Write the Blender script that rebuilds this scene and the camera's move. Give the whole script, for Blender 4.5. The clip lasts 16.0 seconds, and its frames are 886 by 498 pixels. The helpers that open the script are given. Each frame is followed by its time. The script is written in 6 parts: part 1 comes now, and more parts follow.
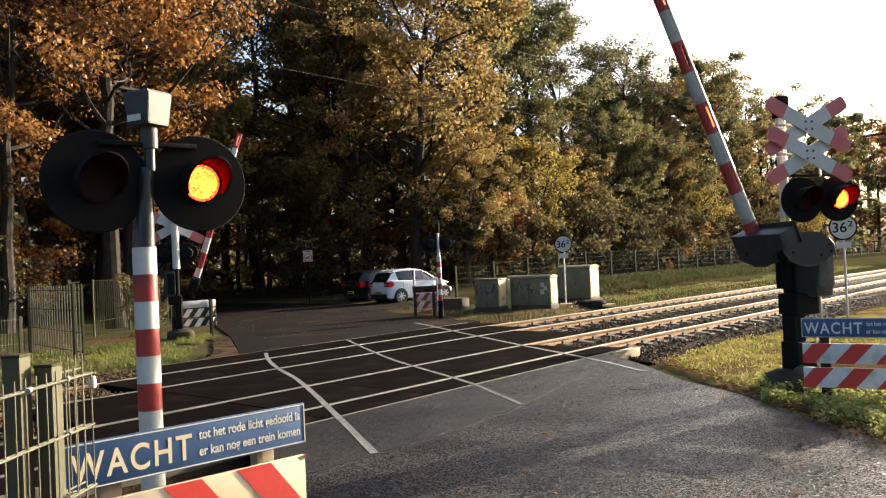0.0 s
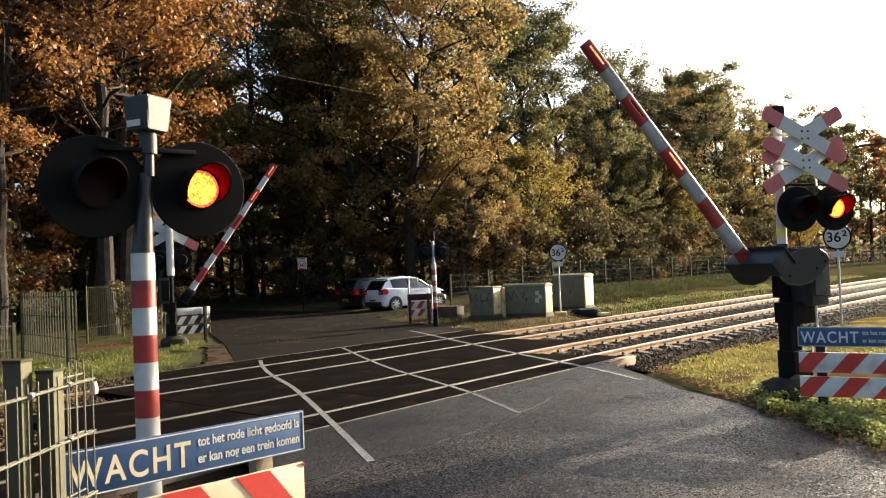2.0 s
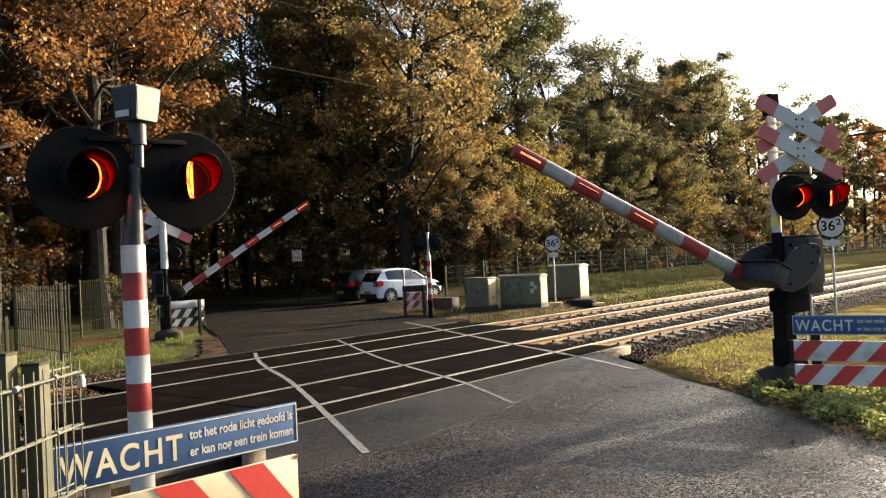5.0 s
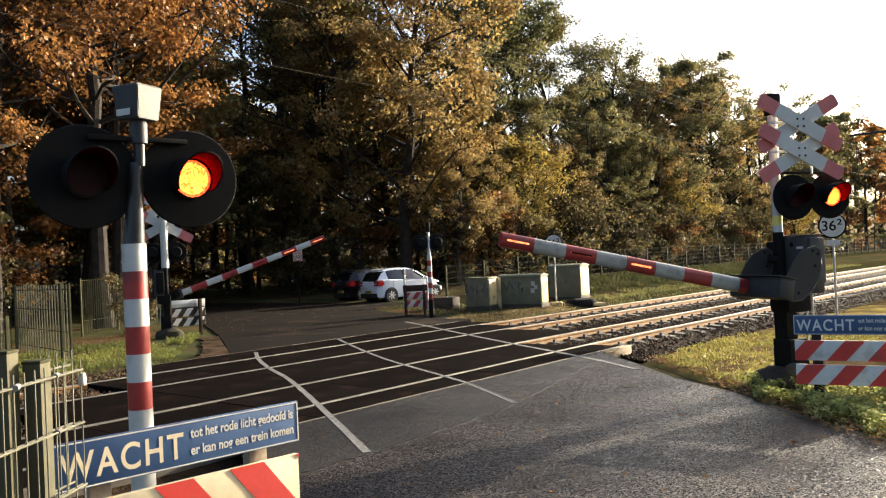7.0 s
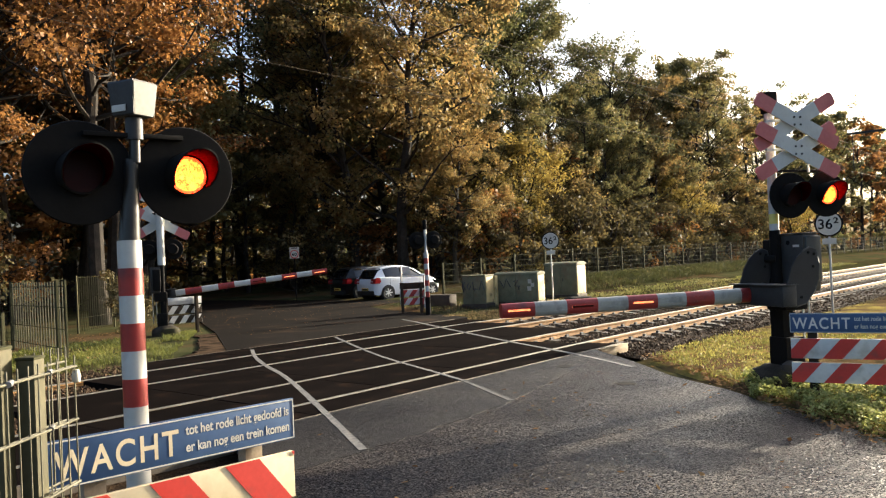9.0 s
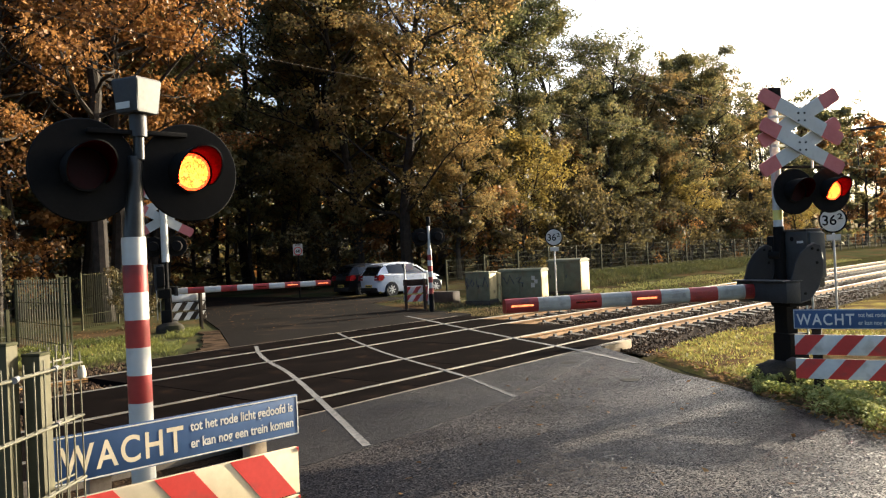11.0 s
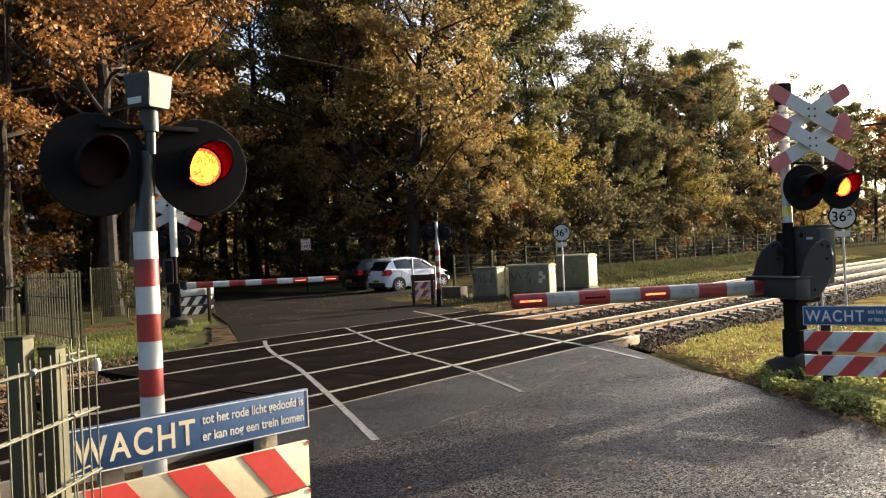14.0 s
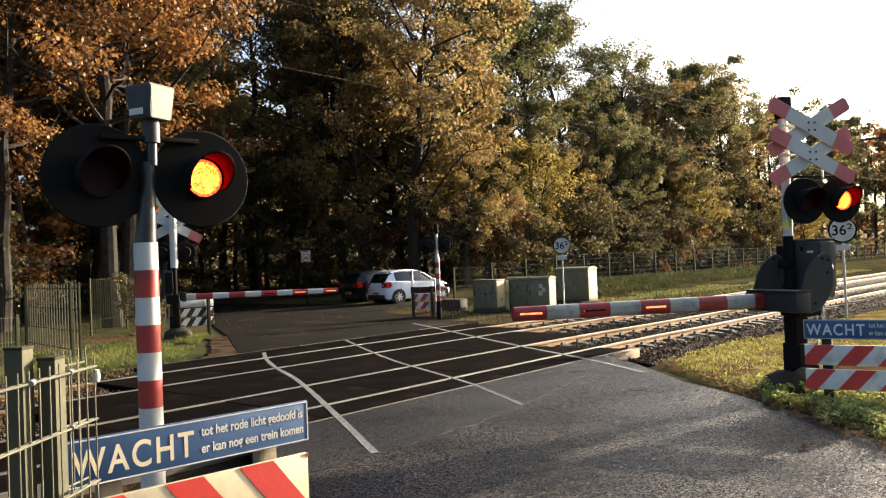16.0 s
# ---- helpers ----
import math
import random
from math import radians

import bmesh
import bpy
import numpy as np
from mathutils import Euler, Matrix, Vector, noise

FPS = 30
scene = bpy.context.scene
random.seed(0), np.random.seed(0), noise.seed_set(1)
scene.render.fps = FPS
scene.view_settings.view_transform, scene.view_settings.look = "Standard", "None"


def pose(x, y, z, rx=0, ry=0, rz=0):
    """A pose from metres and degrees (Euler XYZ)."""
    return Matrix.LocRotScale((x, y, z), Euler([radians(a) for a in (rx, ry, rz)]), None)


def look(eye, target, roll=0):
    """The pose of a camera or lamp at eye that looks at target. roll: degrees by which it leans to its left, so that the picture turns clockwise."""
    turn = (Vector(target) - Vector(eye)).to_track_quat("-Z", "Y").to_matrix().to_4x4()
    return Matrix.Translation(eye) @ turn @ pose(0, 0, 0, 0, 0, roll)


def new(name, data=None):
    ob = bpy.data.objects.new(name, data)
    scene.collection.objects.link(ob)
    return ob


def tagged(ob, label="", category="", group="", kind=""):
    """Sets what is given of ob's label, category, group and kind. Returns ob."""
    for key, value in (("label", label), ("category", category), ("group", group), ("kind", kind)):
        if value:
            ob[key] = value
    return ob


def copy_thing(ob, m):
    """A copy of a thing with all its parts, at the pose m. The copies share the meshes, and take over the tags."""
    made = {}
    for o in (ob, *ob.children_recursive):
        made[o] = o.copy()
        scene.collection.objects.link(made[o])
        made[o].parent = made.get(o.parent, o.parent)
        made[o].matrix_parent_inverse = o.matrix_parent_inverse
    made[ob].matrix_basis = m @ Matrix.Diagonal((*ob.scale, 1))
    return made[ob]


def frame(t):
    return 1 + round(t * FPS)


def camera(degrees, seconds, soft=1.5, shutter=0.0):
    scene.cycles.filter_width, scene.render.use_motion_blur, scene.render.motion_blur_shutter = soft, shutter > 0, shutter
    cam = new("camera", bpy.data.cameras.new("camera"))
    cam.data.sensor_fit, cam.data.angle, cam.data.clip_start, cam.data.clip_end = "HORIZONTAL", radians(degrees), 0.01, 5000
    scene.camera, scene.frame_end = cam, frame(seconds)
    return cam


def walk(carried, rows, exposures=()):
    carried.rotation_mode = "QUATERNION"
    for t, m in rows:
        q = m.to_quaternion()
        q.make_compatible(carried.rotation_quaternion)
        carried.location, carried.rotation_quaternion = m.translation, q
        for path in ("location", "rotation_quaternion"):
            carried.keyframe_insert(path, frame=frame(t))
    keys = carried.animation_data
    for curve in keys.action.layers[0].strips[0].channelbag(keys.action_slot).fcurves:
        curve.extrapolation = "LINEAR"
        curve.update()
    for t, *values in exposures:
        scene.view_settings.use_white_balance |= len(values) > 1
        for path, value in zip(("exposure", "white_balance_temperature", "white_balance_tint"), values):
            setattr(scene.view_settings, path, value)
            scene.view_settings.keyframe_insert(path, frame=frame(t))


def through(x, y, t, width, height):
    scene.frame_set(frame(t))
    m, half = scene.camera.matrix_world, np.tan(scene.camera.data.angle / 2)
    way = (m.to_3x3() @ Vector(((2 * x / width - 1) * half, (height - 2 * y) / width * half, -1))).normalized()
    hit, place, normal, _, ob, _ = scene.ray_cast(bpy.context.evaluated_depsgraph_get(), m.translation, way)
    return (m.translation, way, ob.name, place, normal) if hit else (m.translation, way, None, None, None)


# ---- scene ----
FOV = 58.5
cam = camera(FOV, 16.0, soft=1.2)
PATH = [
    (0.0, pose(-0.0041, -0.0663, 1.7254, 90.912, 2.622, -49.144)),
    (0.5, pose(0.0024, -0.0482, 1.7183, 90.918, 1.907, -49.474)),
    (1.0, pose(-0.0048, -0.0319, 1.7203, 90.95, 2.205, -49.829)),
    (1.5, pose(-0.0149, -0.027, 1.7216, 91.418, 2.421, -49.646)),
    (2.0, pose(-0.0217, -0.0331, 1.7211, 91.48, 2.387, -49.589)),
    (2.5, pose(-0.0159, -0.0364, 1.7198, 91.759, 2.601, -49.645)),
    (3.0, pose(-0.0108, -0.038, 1.7163, 91.687, 2.889, -49.956)),
    (3.5, pose(-0.0035, -0.0357, 1.7155, 91.231, 2.811, -50.014)),
    (4.0, pose(0.0051, -0.025, 1.7121, 90.994, 2.814, -49.91)),
    (6.5, pose(0.0164, -0.0122, 1.7112, 90.764, 2.74, -50.015)),
    (7.0, pose(0.0147, -0.0097, 1.7072, 90.838, 2.71, -49.901)),
    (7.5, pose(0.0148, -0.0034, 1.7057, 90.744, 2.596, -49.926)),
    (8.0, pose(0.012, -0.0041, 1.7052, 90.694, 2.438, -50.086)),
    (8.5, pose(0.0166, -0.005, 1.7036, 90.77, 2.5, -50.193)),
    (9.0, pose(0.023, -0.0079, 1.7038, 90.666, 2.603, -50.121)),
    (11.5, pose(0.0159, -0.0095, 1.7009, 90.345, 2.587, -49.833)),
    (12.0, pose(0.0101, -0.0038, 1.6973, 90.177, 2.301, -49.948)),
    (12.5, pose(0.002, -0.0036, 1.6972, 90.062, 2.155, -49.93)),
    (13.0, pose(0.0021, -0.0008, 1.6981, 90.07, 2.127, -49.884)),
    (13.5, pose(-0.0027, -0.006, 1.7029, 90.132, 2.27, -49.628)),
    (14.0, pose(-0.0006, -0.0055, 1.7022, 90.124, 2.509, -49.354)),
    (14.5, pose(0.0054, -0.0002, 1.7022, 90.318, 2.436, -49.327)),
    (15.0, pose(0.0003, -0.0037, 1.7047, 90.865, 2.44, -49.29)),
    (15.5, pose(0.0017, -0.0014, 1.7021, 91.038, 2.384, -49.306)),
    (16.0, pose(0.0, -0.0001, 1.7001, 91.02, 2.299, -49.359)),
]
EXPOSURE, KELVIN, TINT = 2.08, 5850, 8
SKY_POWER, SUN_POWER = 0.11, 5.0
walk(cam, PATH, [(0.0, EXPOSURE, KELVIN, TINT), (16.0, EXPOSURE, KELVIN, TINT)])

# ---- daylight: low autumn sun along the track ----
SUN_AZ, SUN_EL = -13.5, 14.0
world = bpy.data.worlds.new("sky")
scene.world = world
world.use_nodes = True
sky = world.node_tree.nodes.new("ShaderNodeTexSky")
sky.sky_type = "NISHITA"
sky.sun_disc = False
sky.sun_elevation = radians(SUN_EL)
sky.sun_rotation = radians(90.0 - SUN_AZ)
sky.air_density, sky.dust_density, sky.ozone_density = 0.8, 7.5, 1.2
world.node_tree.nodes["Background"].inputs["Strength"].default_value = SKY_POWER
world.node_tree.links.new(sky.outputs[0], world.node_tree.nodes["Background"].inputs["Color"])
sun = new("sun", bpy.data.lights.new("sun", "SUN"))
sun.data.energy, sun.data.angle, sun.data.color = SUN_POWER, radians(0.6), (1.0, 0.82, 0.58)
sun_way = Vector((math.cos(radians(SUN_AZ)) * math.cos(radians(SUN_EL)), math.sin(radians(SUN_AZ)) * math.cos(radians(SUN_EL)), math.sin(radians(SUN_EL))))
sun.matrix_world = look(sun_way * 60, (0, 0, 0))


# ---- materials ----
def surf(name, a, b, rough=0.7, metal=0.0, scale=6.0, fine=60.0, bump=0.0, spread=0.5, dirt=None, dirt_amount=0.0, dirt_scale=2.0, vary=0.0, coat=0.0, rough_var=0.12, spec=0.5):
    """Two colours mixed by noise at two scales, dirt in patches of their own, fine relief."""
    m = bpy.data.materials.new(name)
    m.use_nodes = True
    nt, n = m.node_tree, m.node_tree.nodes
    bs = n["Principled BSDF"]
    L = nt.links.new
    tc = n.new("ShaderNodeTexCoord")

    def noise_tex(s, detail, w=0.0):
        t = n.new("ShaderNodeTexNoise")
        t.inputs["Scale"].default_value, t.inputs["Detail"].default_value = s, detail
        L(tc.outputs["Object"], t.inputs["Vector"])
        return t

    big, small = noise_tex(scale, 5), noise_tex(fine, 3)
    add = n.new("ShaderNodeMath")
    add.operation = "MULTIPLY_ADD"
    L(small.outputs["Fac"], add.inputs[0])
    add.inputs[1].default_value = spread
    L(big.outputs["Fac"], add.inputs[2])
    ramp = n.new("ShaderNodeMapRange")
    ramp.inputs["From Min"].default_value, ramp.inputs["From Max"].default_value = 0.38 + 0.5 * spread * 0.6, 0.62 + 0.5 * spread * 1.4
    L(add.outputs[0], ramp.inputs["Value"])
    mix = n.new("ShaderNodeMix")
    mix.data_type = "RGBA"
    mix.inputs[6].default_value, mix.inputs[7].default_value = (*a, 1), (*b, 1)
    L(ramp.outputs[0], mix.inputs[0])
    colour = mix.outputs[2]
    if dirt:
        d = noise_tex(dirt_scale, 8)
        dr = n.new("ShaderNodeMapRange")
        dr.inputs["From Min"].default_value, dr.inputs["From Max"].default_value = 0.62 - 0.3 * dirt_amount, 0.78 - 0.3 * dirt_amount
        L(d.outputs["Fac"], dr.inputs["Value"])
        dm = n.new("ShaderNodeMix")
        dm.data_type = "RGBA"
        L(dr.outputs[0], dm.inputs[0])
        L(colour, dm.inputs[6])
        dm.inputs[7].default_value = (*dirt, 1)
        colour = dm.outputs[2]
    if vary:
        oi = n.new("ShaderNodeObjectInfo")
        hs = n.new("ShaderNodeHueSaturation")
        vr = n.new("ShaderNodeMapRange")
        vr.inputs["To Min"].default_value, vr.inputs["To Max"].default_value = 1 - vary, 1 + vary
        L(oi.outputs["Random"], vr.inputs["Value"])
        L(vr.outputs[0], hs.inputs["Value"])
        L(colour, hs.inputs["Color"])
        colour = hs.outputs[0]
    L(colour, bs.inputs["Base Color"])
    rr = n.new("ShaderNodeMapRange")
    rr.inputs["To Min"].default_value, rr.inputs["To Max"].default_value = max(0.02, rough - rough_var), min(1.0, rough + rough_var)
    L(big.outputs["Fac"], rr.inputs["Value"])
    L(rr.outputs[0], bs.inputs["Roughness"])
    bs.inputs["Metallic"].default_value = metal
    bs.inputs["Coat Weight"].default_value = coat
    bs.inputs["Specular IOR Level"].default_value = spec
    if bump:
        bp = n.new("ShaderNodeBump")
        bp.inputs["Strength"].default_value = 0.9 if bump > 0.003 else 0.5
        bp.inputs["Distance"].default_value = bump
        L(add.outputs[0], bp.inputs["Height"])
        L(bp.outputs[0], bs.inputs["Normal"])
    return m


def glow(name, colour, power):
    m = bpy.data.materials.new(name)
    m.use_nodes = True
    bs = m.node_tree.nodes["Principled BSDF"]
    bs.inputs["Base Color"].default_value = (*[min(1, c) for c in colour], 1)
    bs.inputs["Emission Color"].default_value = (*colour, 1)
    bs.inputs["Roughness"].default_value = 0.2
    n, L = m.node_tree.nodes, m.node_tree.links.new
    tc, cell, mr = n.new("ShaderNodeTexCoord"), n.new("ShaderNodeTexNoise"), n.new("ShaderNodeMapRange")
    cell.inputs["Scale"].default_value, cell.inputs["Detail"].default_value, cell.inputs["Distortion"].default_value = 42.0, 3, 1.6
    L(tc.outputs["Object"], cell.inputs["Vector"])
    mr.inputs["From Min"].default_value, mr.inputs["From Max"].default_value = 0.35, 0.65
    mr.inputs["To Min"].default_value, mr.inputs["To Max"].default_value = power * 0.22, power * 1.7
    L(cell.outputs["Fac"], mr.inputs["Value"])
    L(mr.outputs[0], bs.inputs["Emission Strength"])
    return m


def glass_mat(name, tint, rough=0.03):
    m = bpy.data.materials.new(name)
    m.use_nodes = True
    bs = m.node_tree.nodes["Principled BSDF"]
    bs.inputs["Base Color"].default_value = (*tint, 1)
    bs.inputs["Roughness"].default_value = rough
    bs.inputs["IOR"].default_value = 1.5
    bs.inputs["Coat Weight"].default_value = 0.3
    return m


def leaf_mat(name, stops, through=0.44):
    """Leaf colours drawn leaf by leaf, shifted tree by tree; light passes through the blade."""
    m = bpy.data.materials.new(name)
    m.use_nodes = True
    nt, n = m.node_tree, m.node_tree.nodes
    n.remove(n["Principled BSDF"])
    L = nt.links.new
    geo, oi = n.new("ShaderNodeNewGeometry"), n.new("ShaderNodeObjectInfo")
    tc, nz = n.new("ShaderNodeTexCoord"), n.new("ShaderNodeTexNoise")
    nz.inputs["Scale"].default_value = 0.45
    L(tc.outputs["Object"], nz.inputs["Vector"])
    s1, s2 = n.new("ShaderNodeMath"), n.new("ShaderNodeMath")
    s1.operation = s2.operation = "MULTIPLY_ADD"
    L(geo.outputs["Random Per Island"], s1.inputs[0])
    s1.inputs[1].default_value = 0.5
    off = n.new("ShaderNodeMapRange")
    off.inputs["From Min"].default_value, off.inputs["From Max"].default_value = 0.3, 0.7
    off.inputs["To Min"].default_value, off.inputs["To Max"].default_value = 0.0, 0.35
    L(nz.outputs["Fac"], off.inputs["Value"])
    L(off.outputs[0], s1.inputs[2])
    L(oi.outputs["Random"], s2.inputs[0])
    s2.inputs[1].default_value = 0.2
    L(s1.outputs[0], s2.inputs[2])
    cr = n.new("ShaderNodeValToRGB")
    while len(cr.color_ramp.elements) < len(stops):
        cr.color_ramp.elements.new(0.5)
    for e, (p, c) in zip(cr.color_ramp.elements, stops):
        e.position, e.color = p, (*c, 1)
    L(s2.outputs[0], cr.inputs[0])
    df, tr, gl = n.new("ShaderNodeBsdfDiffuse"), n.new("ShaderNodeBsdfTranslucent"), n.new("ShaderNodeBsdfGlossy")
    gl.inputs["Roughness"].default_value = 0.45
    gl.inputs["Color"].default_value = (0.5, 0.5, 0.5, 1)
    m1, m2 = n.new("ShaderNodeMixShader"), n.new("ShaderNodeMixShader")
    m1.inputs[0].default_value, m2.inputs[0].default_value = through, 0.03
    L(cr.outputs[0], df.inputs["Color"])
    L(cr.outputs[0], tr.inputs["Color"])
    L(df.outputs[0], m1.inputs[1])
    L(tr.outputs[0], m1.inputs[2])
    L(m1.outputs[0], m2.inputs[1])
    L(gl.outputs[0], m2.inputs[2])
    L(m2.outputs[0], n["Material Output"].inputs["Surface"])
    return m


def asphalt(name, base, rough, chip=100.0, contrast=3.6):
    """Chippings seen stone by stone in dark binder, with damp and dry patches."""
    m = bpy.data.materials.new(name)
    m.use_nodes = True
    nt, n = m.node_tree, m.node_tree.nodes
    bs, L = n["Principled BSDF"], nt.links.new
    tc = n.new("ShaderNodeTexCoord")
    chips = n.new("ShaderNodeTexVoronoi")
    chips.inputs["Scale"].default_value = chip
    patch, grit = n.new("ShaderNodeTexNoise"), n.new("ShaderNodeTexNoise")
    patch.inputs["Scale"].default_value, patch.inputs["Detail"].default_value = 0.75, 6
    grit.inputs["Scale"].default_value, grit.inputs["Detail"].default_value = 9.0, 5
    for t in (chips, patch, grit):
        L(tc.outputs["Object"], t.inputs["Vector"])
    sep = n.new("ShaderNodeSeparateColor")
    L(chips.outputs["Color"], sep.inputs[0])
    pw = n.new("ShaderNodeMath")
    pw.operation = "POWER"
    pw.inputs[1].default_value = 3.0
    L(sep.outputs[0], pw.inputs[0])

    def span(src, a, b, lo, hi):
        r = n.new("ShaderNodeMapRange")
        for key, val in (("From Min", a), ("From Max", b), ("To Min", lo), ("To Max", hi)):
            r.inputs[key].default_value = val
        L(src, r.inputs["Value"])
        return r.outputs[0]

    def times(a, b):
        k = n.new("ShaderNodeMath")
        k.operation = "MULTIPLY"
        L(a, k.inputs[0])
        L(b, k.inputs[1])
        return k.outputs[0]

    tone = times(times(span(pw.outputs[0], 0, 1, 0.35, contrast), span(patch.outputs["Fac"], 0.35, 0.65, 0.7, 1.35)), span(grit.outputs["Fac"], 0.3, 0.7, 0.75, 1.25))
    col = n.new("ShaderNodeVectorMath")
    col.operation = "SCALE"
    col.inputs[0].default_value = base
    L(tone, col.inputs["Scale"])
    L(col.outputs[0], bs.inputs["Base Color"])
    damp = span(patch.outputs["Fac"], 0.35, 0.65, -0.09, 0.12)
    ad = n.new("ShaderNodeMath")
    ad.operation = "ADD"
    L(damp, ad.inputs[0])
    L(span(sep.outputs[1], 0, 1, rough - 0.1, rough + 0.14), ad.inputs[1])
    L(ad.outputs[0], bs.inputs["Roughness"])
    bs.inputs["Specular IOR Level"].default_value = 0.22
    # every chipping lies at its own slant
    geo = n.new("ShaderNodeNewGeometry")

    def vector(op, a, b):
        k = n.new("ShaderNodeVectorMath")
        k.operation = op
        for slot, x in ((0, a), (1, b)):
            if isinstance(x, tuple):
                k.inputs[slot].default_value = x
            elif x:
                L(x, k.inputs[slot])
        return k.outputs[0]

    slant = vector("MULTIPLY", vector("SUBTRACT", chips.outputs["Color"], (0.5, 0.5, 0.5)), (0.9, 0.9, 0.3))
    L(vector("NORMALIZE", vector("ADD", geo.outputs["Normal"], slant), None), bs.inputs["Normal"])
    return m


ASPHALT = asphalt("asphalt", (0.0080, 0.0062, 0.0049), 0.41, 92.0, 4.4)
APRON = asphalt("asphalt_apron", (0.0048, 0.0037, 0.0031), 0.52, 190.0, 2.4)
ASPHALT_OLD = surf("old_asphalt", (0.0042, 0.0033, 0.0028), (0.0112, 0.0087, 0.0070), 0.95, scale=0.8, fine=45, bump=0.003, spread=1.2, dirt=(0.030, 0.019, 0.0115), dirt_amount=0.22, dirt_scale=0.7, spec=0.03)
PANEL = surf("crossing_panel", (0.0040, 0.0031, 0.0028), (0.0078, 0.0059, 0.0051), 0.9, scale=1.3, fine=60, bump=0.004, dirt=(0.016, 0.010, 0.007), dirt_amount=0.15, vary=0.12, spec=0.004)
KERB = surf("panel_kerb", (0.085, 0.066, 0.045), (0.16, 0.128, 0.088), 0.8, scale=4, fine=70, bump=0.004)
PAINT = surf("road_paint", (0.066, 0.063, 0.058), (0.165, 0.158, 0.144), 0.75, scale=9, fine=90, dirt=(0.04, 0.04, 0.04), dirt_amount=0.5, dirt_scale=22)
PAINT_WORN = surf("road_paint_worn", (0.045, 0.044, 0.042), (0.12, 0.118, 0.112), 0.75, scale=9, fine=90, dirt=(0.03, 0.029, 0.028), dirt_amount=0.9, dirt_scale=22)
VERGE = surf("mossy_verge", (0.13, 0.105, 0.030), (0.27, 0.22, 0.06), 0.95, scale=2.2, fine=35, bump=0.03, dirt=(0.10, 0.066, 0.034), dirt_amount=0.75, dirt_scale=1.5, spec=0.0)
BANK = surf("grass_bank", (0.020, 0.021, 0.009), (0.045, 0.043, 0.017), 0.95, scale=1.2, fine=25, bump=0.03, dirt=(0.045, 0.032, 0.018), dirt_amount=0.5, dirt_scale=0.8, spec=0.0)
GROUND = surf("verge_soil", (0.03, 0.032, 0.014), (0.06, 0.06, 0.027), 0.95, scale=0.8, fine=18, bump=0.03, dirt=(0.075, 0.048, 0.025), dirt_amount=0.5, dirt_scale=0.35, spec=0.0)
SAND = surf("sandy_soil", (0.036, 0.025, 0.016), (0.09, 0.06, 0.038), 0.95, scale=3, fine=50, bump=0.02, dirt=(0.022, 0.017, 0.012), dirt_amount=0.5, spec=0.0)
BALLAST = surf("ballast", (0.010, 0.006, 0.0035), (0.034, 0.021, 0.0115), 0.95, scale=14, fine=45, bump=0.05, spread=0.8, spec=0.03)
STONE = surf("ballast_stone", (0.024, 0.014, 0.007), (0.085, 0.052, 0.026), 0.85, scale=3, fine=30, vary=0.25, spec=0.12)
SLEEPER = surf("sleeper_concrete", (0.042, 0.033, 0.024), (0.088, 0.070, 0.051), 0.85, scale=3, fine=40, bump=0.004, dirt=(0.055, 0.045, 0.035), dirt_amount=0.55, spec=0.2)
RAIL = surf("rail_rust", (0.15, 0.075, 0.024), (0.29, 0.16, 0.058), 0.6, 0.2, scale=3, fine=40, spec=0.2)
RAIL_TOP = surf("rail_head", (0.40, 0.35, 0.27), (0.58, 0.52, 0.41), 0.32, 0.9, scale=2, fine=30)
WHITE = surf("white_enamel", (0.44, 0.43, 0.385), (0.52, 0.51, 0.46), 0.4, scale=3, fine=25, dirt=(0.42, 0.40, 0.36), dirt_amount=0.15, dirt_scale=9)
RED = surf("red_enamel", (0.24, 0.020, 0.015), (0.33, 0.031, 0.023), 0.42, scale=3, fine=25, dirt=(0.14, 0.02, 0.02), dirt_amount=0.25, dirt_scale=5)
RED_FADED = surf("red_faded", (0.42, 0.10, 0.09), (0.52, 0.15, 0.13), 0.5, scale=3, fine=25)
RED_BRIGHT = surf("red_reflective", (0.45, 0.030, 0.020), (0.56, 0.045, 0.030), 0.45, scale=3, fine=40, dirt=(0.32, 0.05, 0.035), dirt_amount=0.2, dirt_scale=7)
BOOM_WHITE = surf("boom_white", (0.30, 0.285, 0.235), (0.385, 0.37, 0.31), 0.4, scale=3, fine=25, dirt=(0.2, 0.19, 0.165), dirt_amount=0.3, dirt_scale=7)
BLACK = surf("black_paint", (0.006, 0.0055, 0.005), (0.011, 0.010, 0.009), 0.85, scale=4, fine=40, spec=0.08)
FOOT = surf("soiled_concrete", (0.02, 0.017, 0.013), (0.05, 0.042, 0.032), 0.9, scale=5, fine=40, bump=0.006, dirt=(0.035, 0.033, 0.016), dirt_amount=0.4, spec=0.1)
DARK_STEEL = surf("dark_grey_steel", (0.022, 0.021, 0.020), (0.042, 0.040, 0.037), 0.55, 0.1, scale=5, fine=50, dirt=(0.065, 0.056, 0.044), dirt_amount=0.25, spec=0.35)
COVER_GREY = surf("cover_grey", (0.045, 0.047, 0.042), (0.08, 0.082, 0.072), 0.6, scale=4, fine=40, dirt=(0.03, 0.028, 0.024), dirt_amount=0.3, spec=0.25)
GALV = surf("galvanised", (0.38, 0.39, 0.39), (0.52, 0.52, 0.51), 0.42, 0.8, scale=8, fine=60)
